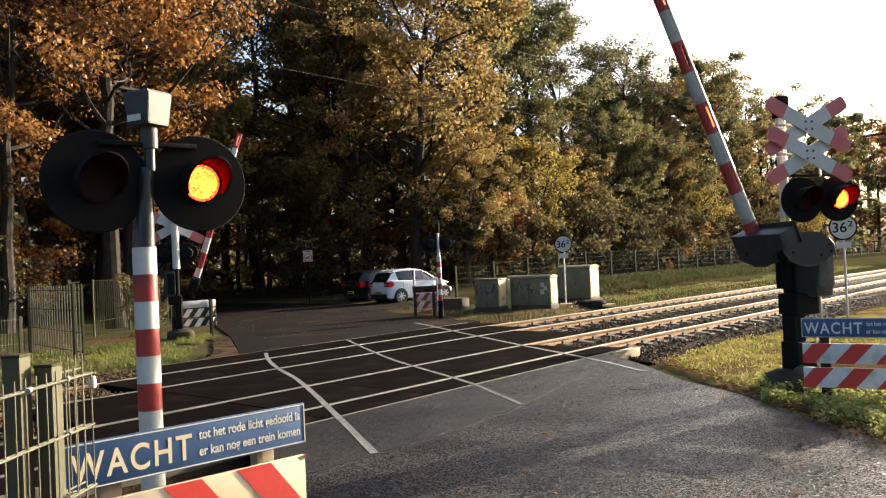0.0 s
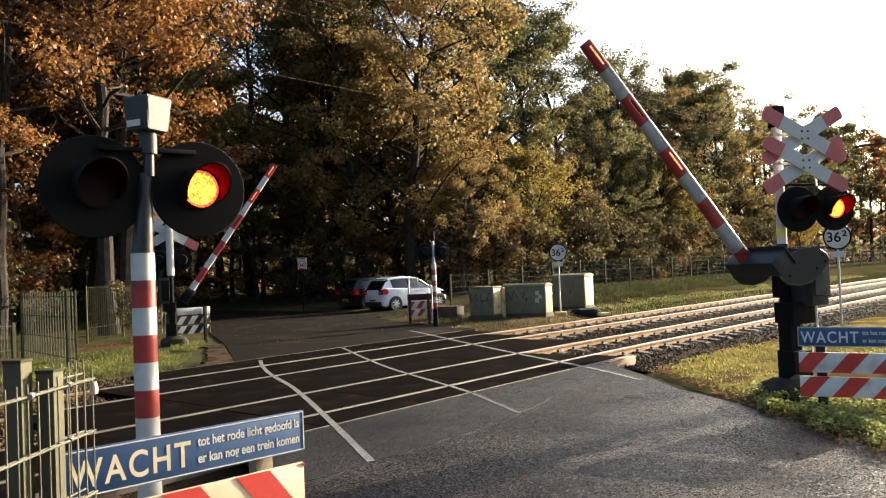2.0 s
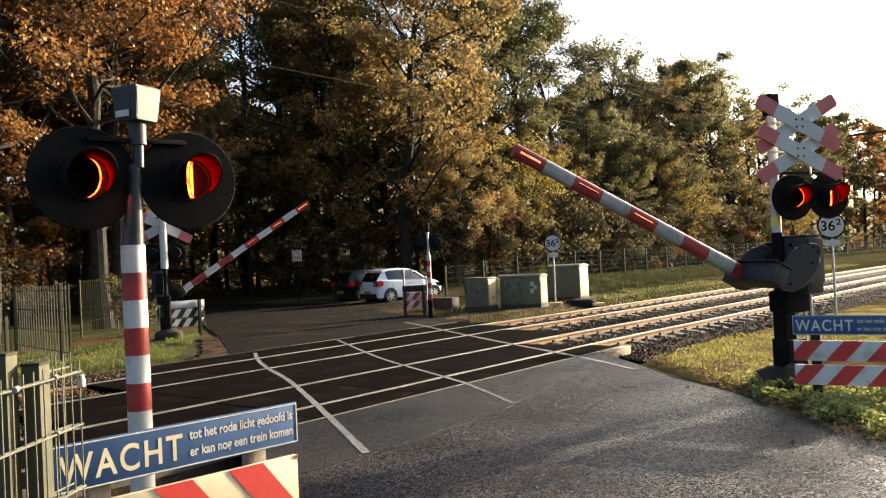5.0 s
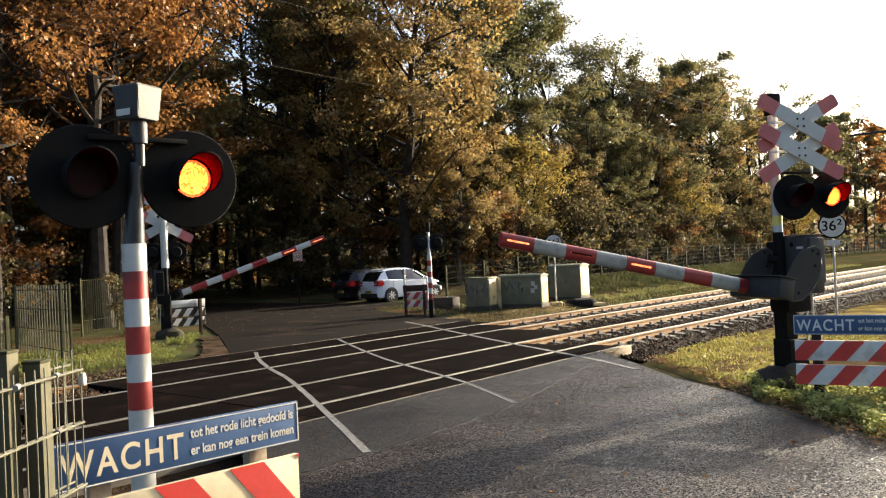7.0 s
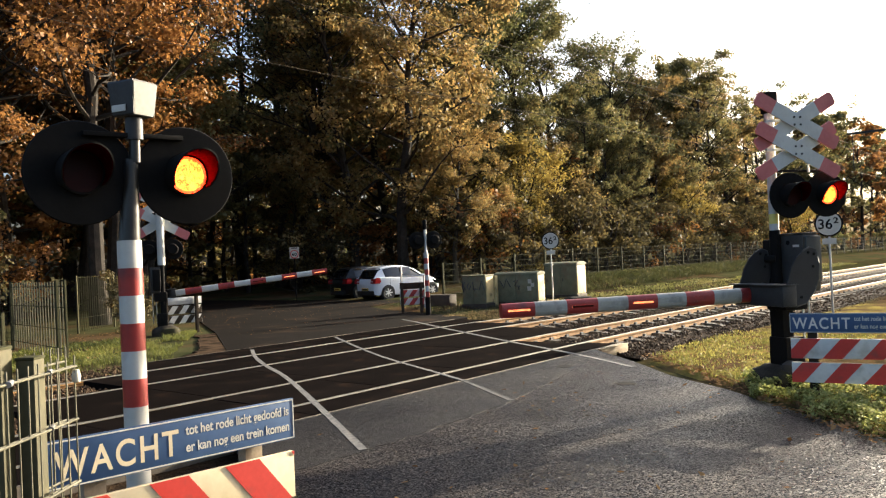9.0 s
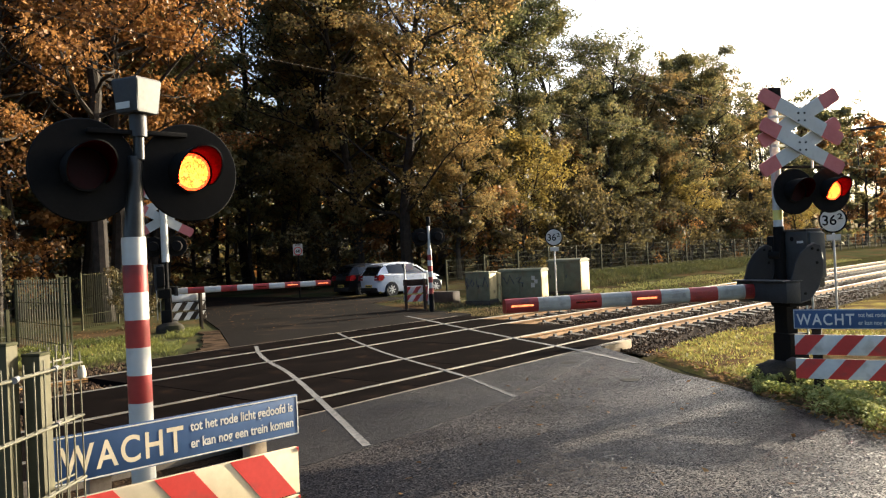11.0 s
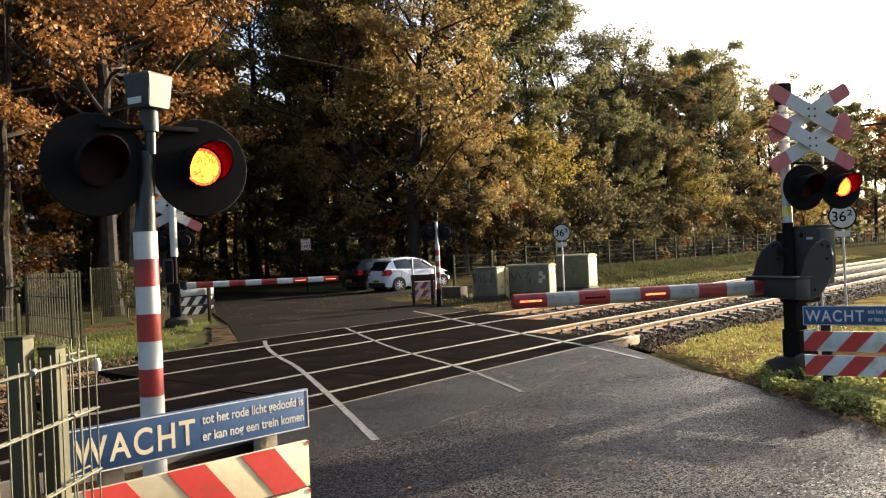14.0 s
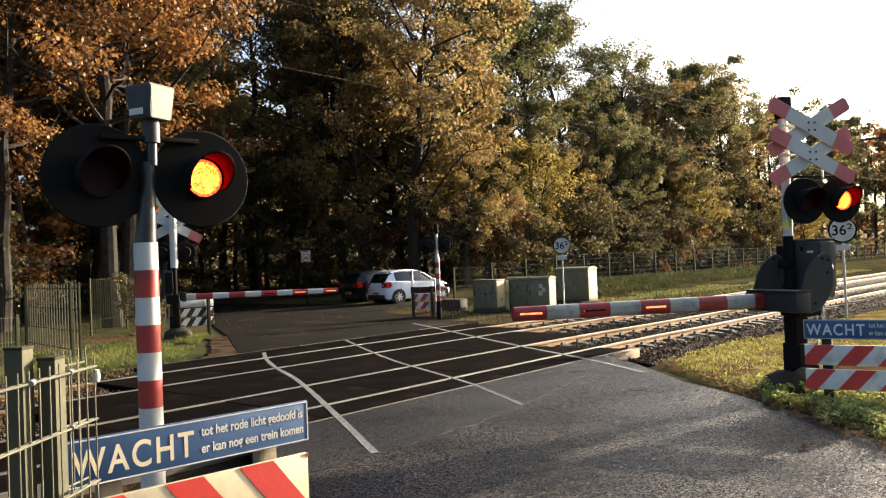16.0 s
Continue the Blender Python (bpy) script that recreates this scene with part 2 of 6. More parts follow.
POLE_GREY = surf("dull_zinc", (0.13, 0.13, 0.125), (0.23, 0.225, 0.21), 0.5, 0.25, scale=8, fine=60, dirt=(0.07, 0.06, 0.05), dirt_amount=0.3, dirt_scale=6)
POLE_DARK = surf("dark_zinc", (0.018, 0.017, 0.015), (0.035, 0.033, 0.029), 0.34, 0.3, scale=8, fine=60, dirt=(0.04, 0.034, 0.028), dirt_amount=0.3, dirt_scale=6)
PLATE_GREY = surf("brushed_plate", (0.085, 0.087, 0.076), (0.135, 0.137, 0.12), 0.4, 0.1, scale=5, fine=40, dirt=(0.09, 0.088, 0.08), dirt_amount=0.3, spec=0.15)
BLUE = surf("sign_blue", (0.023, 0.054, 0.125), (0.034, 0.074, 0.16), 0.4, scale=3, fine=30, dirt=(0.07, 0.10, 0.18), dirt_amount=0.2)
LETTER = surf("letter_white", (0.46, 0.435, 0.37), (0.56, 0.53, 0.455), 0.5, scale=3, fine=30, dirt=(0.40, 0.37, 0.31), dirt_amount=0.15, dirt_scale=6)
PLANK_WHITE = surf("plank_white", (0.54, 0.515, 0.455), (0.66, 0.63, 0.56), 0.55, scale=3, fine=30, dirt=(0.40, 0.37, 0.30), dirt_amount=0.3, dirt_scale=5)
HOOD_RED = surf("hood_lining", (0.026, 0.0006, 0.001), (0.036, 0.001, 0.0015), 0.9, spec=0.0)
SIGN_RED = surf("sign_red", (0.50, 0.05, 0.04), (0.60, 0.07, 0.05), 0.45)
FENCE = surf("fence_green", (0.030, 0.030, 0.016), (0.052, 0.050, 0.027), 0.9, 0.0, scale=6, fine=50, spec=0.05)
POST_OLIVE = surf("post_olive", (0.045, 0.040, 0.018), (0.08, 0.070, 0.034), 0.7, scale=6, fine=50, dirt=(0.03, 0.026, 0.014), dirt_amount=0.3, spec=0.2)
WIRE = surf("fence_wire", (0.065, 0.060, 0.036), (0.12, 0.11, 0.066), 0.45, 0.2, scale=6, fine=50)
WOOD = surf("weathered_post", (0.16, 0.125, 0.08), (0.27, 0.21, 0.14), 0.85, scale=4, fine=50, bump=0.004)
TIMBER = surf("cream_timber", (0.17, 0.12, 0.06), (0.27, 0.19, 0.10), 0.85, scale=5, fine=50, bump=0.004, dirt=(0.14, 0.10, 0.055), dirt_amount=0.4)
WOOD_DARK = surf("dark_wood", (0.022, 0.016, 0.011), (0.048, 0.036, 0.024), 0.85, spec=0.1, scale=4, fine=50, bump=0.003)
CABINET = surf("cabinet_green", (0.115, 0.112, 0.066), (0.19, 0.18, 0.11), 0.7, scale=2.5, fine=30, dirt=(0.15, 0.12, 0.07), dirt_amount=0.3, dirt_scale=3, spec=0.15)
# warm sunlight on cabinet ends and concrete, put into the colour
SUNLIT_CREAM = surf("sunlit_cream", (0.54, 0.40, 0.17), (0.68, 0.51, 0.24), 0.6, scale=3, fine=30, dirt=(0.27, 0.19, 0.09), dirt_amount=0.3, dirt_scale=4, spec=0.2)
# white plank with the warm grazing sunlight put into its colour
PLANK_SUNLIT = surf("plank_sunlit", (0.50, 0.41, 0.25), (0.61, 0.51, 0.33), 0.5, scale=3, fine=30, dirt=(0.44, 0.36, 0.22), dirt_amount=0.25, dirt_scale=5)
GRAFFITI = surf("spray_paint", (0.02, 0.022, 0.03), (0.05, 0.05, 0.06), 0.5)
PALE = surf("pale_patch", (0.40, 0.36, 0.28), (0.50, 0.46, 0.37), 0.6)
BARK = surf("bark", (0.018, 0.015, 0.012), (0.045, 0.037, 0.029), 0.95, scale=5, fine=25, bump=0.02, spec=0.15)
CAR_WHITE = surf("car_white", (0.74, 0.76, 0.78), (0.78, 0.80, 0.82), 0.22, scale=1, fine=5, coat=0.6, rough_var=0.03)
CAR_BLACK = surf("car_black", (0.004, 0.004, 0.0045), (0.007, 0.007, 0.0075), 0.3, scale=1, fine=5, coat=0.15, rough_var=0.03, spec=0.3)
PLASTIC = surf("black_plastic", (0.014, 0.0135, 0.013), (0.027, 0.026, 0.025), 0.65, spec=0.3)
TYRE = surf("tyre_rubber", (0.012, 0.012, 0.012), (0.025, 0.024, 0.023), 0.8)
RIM = surf("alloy", (0.5, 0.5, 0.5), (0.6, 0.6, 0.6), 0.35, 0.8)
COPPER = surf("weathered_copper", (0.03, 0.022, 0.014), (0.055, 0.04, 0.025), 0.8, 0.0, spec=0.1)
GLASS = glass_mat("car_glass", (0.006, 0.007, 0.008))
TAIL = surf("tail_lamp_red", (0.20, 0.008, 0.010), (0.28, 0.012, 0.012), 0.15)
PLATE = surf("plate_yellow", (0.60, 0.42, 0.06), (0.66, 0.47, 0.08), 0.4)
LAMP_DARK = surf("lens_dark_red", (0.016, 0.002, 0.0015), (0.026, 0.003, 0.0025), 0.4, spec=0.1)
LAMP_LIT = glow("lens_lit", (1.0, 0.034, 0.0008), 8.0)
LENS_RIM = glow("lens_rim_lit", (1.0, 0.02, 0.002), 3.0)
BOOM_LIT = glow("boom_lamp_lit", (1.0, 0.22, 0.07), 0.6)
YELLOW = surf("sticker_yellow", (0.62, 0.55, 0.12), (0.7, 0.62, 0.16), 0.5)
LEAF_RUST = leaf_mat("leaf_rust", [(0.0, (0.077, 0.059, 0.024)), (0.35, (0.165, 0.080, 0.022)), (0.65, (0.265, 0.122, 0.034)), (1.0, (0.40, 0.205, 0.060))])
LEAF_OLIVE = leaf_mat("leaf_olive", [(0.0, (0.050, 0.060, 0.026)), (0.4, (0.125, 0.122, 0.048)), (0.7, (0.225, 0.185, 0.068)), (1.0, (0.40, 0.28, 0.10))])
LEAF_GILT = leaf_mat("leaf_gilt", [(0.0, (0.095, 0.082, 0.034)), (0.35, (0.195, 0.150, 0.055)), (0.65, (0.315, 0.205, 0.070)), (1.0, (0.46, 0.295, 0.105))])
LEAF_GREEN = leaf_mat("leaf_green", [(0.0, (0.045, 0.054, 0.024)), (0.5, (0.11, 0.112, 0.042)), (1.0, (0.24, 0.19, 0.065))])
LEAF_BRUSH = leaf_mat("leaf_brush", [(0.0, (0.03, 0.03, 0.013)), (0.5, (0.08, 0.065, 0.026)), (1.0, (0.19, 0.135, 0.048))])
LEAF_GOLD = leaf_mat("leaf_gold", [(0.0, (0.132, 0.110, 0.026)), (0.5, (0.253, 0.187, 0.042)), (1.0, (0.418, 0.308, 0.077))])
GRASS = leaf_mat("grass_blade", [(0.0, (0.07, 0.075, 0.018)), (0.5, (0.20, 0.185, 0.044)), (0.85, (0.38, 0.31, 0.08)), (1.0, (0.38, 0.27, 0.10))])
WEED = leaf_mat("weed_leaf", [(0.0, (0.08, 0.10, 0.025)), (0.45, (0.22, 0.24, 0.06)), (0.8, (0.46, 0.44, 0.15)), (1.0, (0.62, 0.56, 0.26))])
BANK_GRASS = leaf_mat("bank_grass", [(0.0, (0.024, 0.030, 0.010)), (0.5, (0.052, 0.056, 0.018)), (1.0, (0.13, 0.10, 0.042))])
# paler than BANK_GRASS: the sunlight on the trackside strip is in its greens
LIT_GRASS = leaf_mat("lit_grass", [(0.0, (0.05, 0.06, 0.018)), (0.5, (0.12, 0.125, 0.035)), (1.0, (0.24, 0.20, 0.07))])
PATCH_GRASS = leaf_mat("patch_grass", [(0.0, (0.04, 0.05, 0.012)), (0.5, (0.12, 0.13, 0.028)), (0.85, (0.25, 0.235, 0.055)), (1.0, (0.28, 0.2, 0.07))])
STRAW = leaf_mat("straw", [(0.0, (0.10, 0.075, 0.035)), (0.5, (0.24, 0.18, 0.085)), (1.0, (0.42, 0.33, 0.17))])
LITTER = leaf_mat("fallen_leaf", [(0.0, (0.09, 0.05, 0.02)), (0.5, (0.19, 0.10, 0.035)), (1.0, (0.30, 0.19, 0.07))], 0.1)


# ---- mesh helpers ----
class Shape:
    """Collects vertices and faces, then becomes one mesh object."""

    def __init__(self):
        self.v, self.f = [], []

    def add(self, verts, faces, m=None):
        k = len(self.v)
        self.v += [tuple(m @ Vector(p)) for p in verts] if m else [tuple(p) for p in verts]
        self.f += [tuple(i + k for i in f) for f in faces]
        return self

    def box(self, c, s, m=None, b=0.0):
        x, y, z = (a / 2 for a in s)
        if b:
            bm = bmesh.new()
            bmesh.ops.create_cube(bm, size=1.0, matrix=Matrix.Diagonal((*s, 1)))
            bmesh.ops.bevel(bm, geom=bm.edges[:], offset=b, segments=2, affect="EDGES", profile=0.6)
            bm.verts.index_update()
            vs, fs = [p.co + Vector(c) for p in bm.verts], [[q.index for q in f.verts] for f in bm.faces]
            bm.free()
            return self.add(vs, fs, m)
        vs = [(c[0] + i * x, c[1] + j * y, c[2] + k * z) for k in (-1, 1) for j in (-1, 1) for i in (-1, 1)]
        return self.add(vs, [(0, 2, 3, 1), (4, 5, 7, 6), (0, 1, 5, 4), (2, 6, 7, 3), (0, 4, 6, 2), (1, 3, 7, 5)], m)

    def tube(self, points, radii, n=10, m=None, cap=True):
        pts = [Vector(p) for p in points]
        k, vs, fs = len(pts), [], []
        ref = Vector((0.123, 0.456, 0.88))
        for i, p in enumerate(pts):
            t = (pts[min(i + 1, k - 1)] - pts[max(i - 1, 0)]).normalized()
            if abs(t.dot(ref)) > 0.97:
                ref = Vector((0.9, -0.3, 0.1))
            u = (ref - t * ref.dot(t)).normalized()
            w = t.cross(u)
            for j in range(n):
                a = 2 * math.pi * j / n
                vs.append(p + (u * math.cos(a) + w * math.sin(a)) * radii[i])
        for i in range(k - 1):
            for j in range(n):
                a, b = i * n + j, i * n + (j + 1) % n
                fs.append((a, b, b + n, a + n))
        if cap:
            fs += [tuple(range(n - 1, -1, -1)), tuple(range((k - 1) * n, k * n))]
        return self.add(vs, fs, m)

    def cyl(self, a, b, r, r2=None, n=16, m=None):
        return self.tube([a, b], [r, r if r2 is None else r2], n, m)

    def prism(self, poly, y0, y1, m=None):
        """A polygon in x and z, drawn out from y0 to y1."""
        k = len(poly)
        vs = [(x, y0, z) for x, z in poly] + [(x, y1, z) for x, z in poly]
        fs = [tuple(range(k)), tuple(range(2 * k - 1, k - 1, -1))] + [(i, i + k, (i + 1) % k + k, (i + 1) % k) for i in range(k)]
        return self.add(vs, fs, m)

    def slab(self, poly, z0, z1, m=None):
        """A polygon in x and y, drawn out from z0 to z1."""
        k = len(poly)
        vs = [(x, y, z0) for x, y in poly] + [(x, y, z1) for x, y in poly]
        fs = [tuple(range(k - 1, -1, -1)), tuple(range(k, 2 * k))] + [(i, (i + 1) % k, (i + 1) % k + k, i + k) for i in range(k)]
        return self.add(vs, fs, m)

    def loft(self, rings, m=None, cap=True, closed=True):
        n, vs, fs = len(rings[0]), [p for r in rings for p in r], []
        for i in range(len(rings) - 1):
            for j in range(n if closed else n - 1):
                a, b = i * n + j, i * n + (j + 1) % n
                fs.append((a, b, b + n, a + n))
        if cap:
            fs += [tuple(range(n - 1, -1, -1)), tuple(range((len(rings) - 1) * n, len(rings) * n))]
        return self.add(vs, fs, m)

    def lathe(self, profile, n=24, m=None, cap=True):
        """Profile of (radius, height) turned round the z axis."""
        return self.loft([[(r * math.cos(2 * math.pi * j / n), r * math.sin(2 * math.pi * j / n), z) for j in range(n)] for r, z in profile], m, cap)

    def mesh(self, name, mat, smooth=True):
        me = bpy.data.meshes.new(name)
        me.from_pydata(self.v, [], self.f)
        bm = bmesh.new()
        bm.from_mesh(me)
        bmesh.ops.recalc_face_normals(bm, faces=bm.faces)
        bm.to_mesh(me)
        bm.free()
        me.materials.append(mat)
        if smooth:
            me.shade_smooth()
            me.set_sharp_from_angle(angle=radians(38))
        return me

    def obj(self, name, mat, parent=None, label="", smooth=True):
        ob = new(name, self.mesh(name, mat, smooth))
        if parent:
            ob.parent = parent
        return tagged(ob, label)


def thing(name, m, label, category, group="", kind=""):
    ob = new(name)
    ob.empty_display_size = 0.1
    ob.matrix_world = m
    return tagged(ob, label, category, group, kind)


def quads(name, corners, mat):
    """A mesh of loose four-cornered blades from an array (n, 4, 3)."""
    n = len(corners)
    me = bpy.data.meshes.new(name)
    me.vertices.add(n * 4)
    me.vertices.foreach_set("co", np.asarray(corners, np.float32).reshape(-1))
    me.loops.add(n * 4)
    me.loops.foreach_set("vertex_index", np.arange(n * 4, dtype=np.int32))
    me.polygons.add(n)
    me.polygons.foreach_set("loop_start", np.arange(0, n * 4, 4, dtype=np.int32))
    me.update(calc_edges=True)
    me.validate()
    me.materials.append(mat)
    return me


def text_part(body, size, mat, parent, m, width=0.0, bold=0.0, spacing=1.0, name="lettering"):
    cu = bpy.data.curves.new("lettering", "FONT")
    cu.body, cu.size, cu.extrude, cu.offset, cu.space_character = body, size, 0.0004, bold, spacing
    tmp = bpy.data.objects.new("lettering", cu)
    scene.collection.objects.link(tmp)
    bpy.context.view_layer.update()
    me = bpy.data.meshes.new_from_object(tmp.evaluated_get(bpy.context.evaluated_depsgraph_get()))
    bpy.data.objects.remove(tmp)
    xs = [p.co.x for p in me.vertices]
    k = width / (max(xs) - min(xs)) if width else 1.0
    me.transform(m @ Matrix.Diagonal((k, 1, 1, 1)) @ Matrix.Translation((-min(xs), 0, 0)))
    me.materials.clear()
    me.materials.append(mat)
    ob = new(name, me)
    ob.parent = parent
    return ob


# ---- ground, road, crossing ----
ACROSS = Vector((0.858, -0.513))
TRACKS = (8.33, 11.93)
GAUGE = 1.5


def track_shift(x):
    """The track leans a little towards the sun side past the crossing."""
    s = max(0.0, x - 13.0)
    return -0.033 * s * min(1.0, s / 5.0)


def on_road(x, y):
    """Distance across the road from its middle line."""
    return (x - 7.6) * ACROSS.x + (y - 5.38) * ACROSS.y


def ground_height(x, y):
    y0 = y - track_shift(x)
    z = -0.035
    side = abs(on_road(x, y) - 0.2)
    if 5.6 < y0 < 14.8 and side > 2.6:
        k = min(1.0, (y0 - 5.6) / 0.9, (14.8 - y0) / 0.7, (side - 2.6) / 0.5)
        z -= 0.30 * max(0.0, k)
    if x > 24 and y0 > 15.5:
        z += 0.42 * min(1.0, (y0 - 15.5) / 4.0) * min(1.0, (x - 24) / 8.0)
    z += 0.02 * noise.noise((x * 0.7, y * 0.7, 0)) if side > 3.2 else 0.0
    return z


def make_ground():
    xs = [-900, -300, -120, -60, -35, -20, -10] + [-6 + 0.45 * i for i in range(120)] + [50 + 4 * i for i in range(20)] + [140, 180, 260, 420, 900]
    ys = [-900, -300, -120, -60, -30, -15, -8] + [-4 + 0.4 * i for i in range(72)] + [25.2 + 2 * i for i in range(12)] + [55, 80, 130, 300, 900]
    vs = [(x, y, ground_height(x, y)) for y in ys for x in xs]
    n = len(xs)
    fs = [(j * n + i, j * n + i + 1, (j + 1) * n + i + 1, (j + 1) * n + i) for j in range(len(ys) - 1) for i in range(n - 1)]
    ob = Shape().add(vs, fs).obj("ground", GROUND)
    tagged(ob, "brown verge soil with grass and fallen leaves", "ground", kind="structure")


def make_road():
    near = [(4.75, 6.86), (4.3, 5.75), (3.55, 4.35), (2.6, 2.6), (0.2, -1.5), (-6, -12), (-33.0, -57.2), (-28.2, -59.8), (-1.5, -14), (4.2, -4.5), (7.0, 0.7), (7.7, 1.65), (8.6, 2.68), (9.35, 3.5), (10.05, 4.5), (11.1, 5.55), (12.25, 6.86)]
    ob = Shape().slab(near, -0.12, 0.0).obj("road", ASPHALT, smooth=False)
    tagged(ob, "damp worn grey asphalt road", "road", kind="structure")
    # smoother strip laid against the crossing, with a ragged seam
    seam = [(4.15, 5.2), (5.02, 5.17), (6.3, 5.22), (7.6, 5.36), (9.0, 5.7), (10.3, 6.05), (11.7, 6.45)]
    ragged = [(ax + (bx - ax) * k / 9, ay + (by - ay) * k / 9 + random.uniform(-0.03, 0.03)) for (ax, ay), (bx, by) in zip(seam, seam[1:]) for k in range(9)]
    ob = Shape().slab(ragged + [(12.1, 6.845), (4.72, 6.845)], -0.1, 0.0025).obj("road", APRON, smooth=False)
    tagged(ob, "smooth dark asphalt strip beside the crossing panels", "road", kind="structure")
    far = [(9.6, 13.87), (17.6, 13.87), (18.0, 14.6), (19.9, 19.3), (21.3, 21.6), (24.5, 22.6), (29.4, 21.9), (30.4, 26.2), (27.4, 32.0), (28.6, 35.6), (52.0, 75.0), (46.5, 78.0), (22.9, 36.5), (15.2, 23.6), (12.2, 18.1)]
    ob = Shape().slab(far, -0.12, 0.0).obj("road", ASPHALT_OLD, smooth=False)
    tagged(ob, "dark asphalt road running into the wood", "road", kind="structure")
    inner, outer = [(9.7, 13.9), (10.4, 15.2), (11.3, 16.7), (12.2, 18.1)], [(11.7, 18.2), (10.9, 17.0), (10.3, 16.0), (9.7, 15.1), (9.2, 14.5), (8.7, 13.92)]
    shoulder = inner + [(ax + (bx - ax) * k / 5 + random.uniform(-0.13, 0.13), ay + (by - ay) * k / 5 + random.uniform(-0.13, 0.13)) for (ax, ay), (bx, by) in zip(outer, outer[1:]) for k in range(5)]
    ob = Shape().slab(shoulder, -0.12, -0.006).obj("road_shoulder", SAND, smooth=False)
    tagged(ob, "sandy worn shoulder beside the crossing", "ground", kind="structure")


def make_verge():
    """Mossy strip between the road and the ballast by the barrier, a low mound of its own."""
    poly = [(7.1, 0.4), (7.85, 1.6), (8.75, 2.6), (9.5, 3.42), (10.2, 4.4), (11.2, 5.45), (12.6, 5.75), (16.5, 5.6), (24.0, 5.1), (24.0, 3.0), (15.0, 1.5), (11.0, -1.0), (8.5, -3.0), (5.5, -2.2)]
    cx, cy = 11.5, 2.6
    rings = []
    for k, z in ((1.0, -0.06), (0.94, 0.0), (0.75, 0.015), (0.4, 0.02), (0.05, 0.02)):
        ring = []
        for i in range(len(poly)):
            (ax, ay), (bx, by) = poly[i], poly[(i + 1) % len(poly)]
            for j in range(6):
                x, y = ax + (bx - ax) * j / 6, ay + (by - ay) * j / 6
                w = 1.0 if k < 1 else 1.0 + random.uniform(-0.012, 0.012)
                ring.append((cx + (x - cx) * k * w, cy + (y - cy) * k * w, z + (random.uniform(-0.01, 0.012) if k < 1 else 0)))
        rings.append(ring)
    ob = Shape().loft(rings).obj("verge", VERGE)
    tagged(ob, "mossy green verge beside the barrier", "verge", kind="structure")


def make_bank():
    """Grass strip rising from the far track to the fence."""
    rings = []
    for x in [24 + 2 * i for i in range(60)] + [170, 260, 420]:
        rings.append([(x, y + track_shift(x) * (1.0 if y < 16 else 0.6), max(ground_height(x, y + track_shift(x)), -0.12 if y > 15 else -0.5) + 0.03 + random.uniform(-0.02, 0.02)) for y in (14.35, 14.8, 15.5, 16.5, 17.5, 18.5, 19.5, 21.0, 23.0)])
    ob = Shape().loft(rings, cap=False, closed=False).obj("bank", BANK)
    tagged(ob, "green grass bank between the track and the fence", "grass bank", kind="structure")


def make_crossing():
    root = thing("level_crossing", pose(0, 0, 0), "dark crossing panels laid between the rails", "crossing", kind="structure")
    rows = [(6.90, 7.52, 2.3, 13.15), (7.66, 9.00, 2.5, 12.95), (9.16, 11.10, 4.2, 15.4), (11.26, 12.60, 6.0, 16.3), (12.76, 13.85, 7.3, 17.0)]
    for y0, y1, x0, x1 in rows:
        count = max(1, round((x1 - x0) / 1.8))
        step = (x1 - x0) / count
        me = Shape().box((0, 0, -0.072), (step - 0.012, y1 - y0, 0.15), b=0.008).mesh("panel", PANEL, False)
        for i in range(count):
            ob = new("panel", me)
            ob.parent = root
            ob.location = (x0 + step * (i + 0.5), (y0 + y1) / 2, random.uniform(-0.003, 0.003))
    for y, x0, x1 in ((6.875, 2.3, 13.2), (13.875, 7.4, 17.0)):
        Shape().box(((x0 + x1) / 2, y, -0.1), (x1 - x0, 0.045, 0.206), b=0.006).obj("edge_beam", KERB, root, "pale concrete edge beam")
    # cream colour carries the sunlight on the beam end's side face
    Shape().box((12.82, 6.81, -0.09), (1.0, 0.08, 0.17), b=0.012).obj("edge_timber", TIMBER, root, "timber end of the edge beam in a sunlit cream tone")
    for x, y, w in ((13.2, 7.15, 0.62), (16.4, 11.9, 1.3), (13.05, 8.33, 1.3)):
        Shape().box((x + 0.04, y, -0.13), (0.08, w, 0.18), b=0.01).obj("end_beam", KERB, root, "worn cream end beam of the panels")


def strip(points, width):
    s = Shape()
    pts = [Vector(p) for p in points]
    fine = []
    for i in range(len(pts) - 1):
        p0, p1, p2, p3 = pts[max(i - 1, 0)], pts[i], pts[i + 1], pts[min(i + 2, len(pts) - 1)]
        for k in range(10):
            t = k / 10
            fine.append(0.5 * (2 * p1 + (p2 - p0) * t + (2 * p0 - 5 * p1 + 4 * p2 - p3) * t * t + (3 * p1 - p0 - 3 * p2 + p3) * t ** 3))
    fine.append(pts[-1])
    rings = []
    for i, p in enumerate(fine):
        t = (fine[min(i + 1, len(fine) - 1)] - fine[max(i - 1, 0)]).normalized()
        nrm = Vector((-t.y, t.x)) * width / 2 * random.uniform(0.9, 1.08)
        rings.append([(p.x + nrm.x, p.y + nrm.y, 0.0062), (p.x - nrm.x, p.y - nrm.y, 0.0062), (p.x - nrm.x, p.y - nrm.y, -0.02), (p.x + nrm.x, p.y + nrm.y, -0.02)])
    return s.loft(rings)


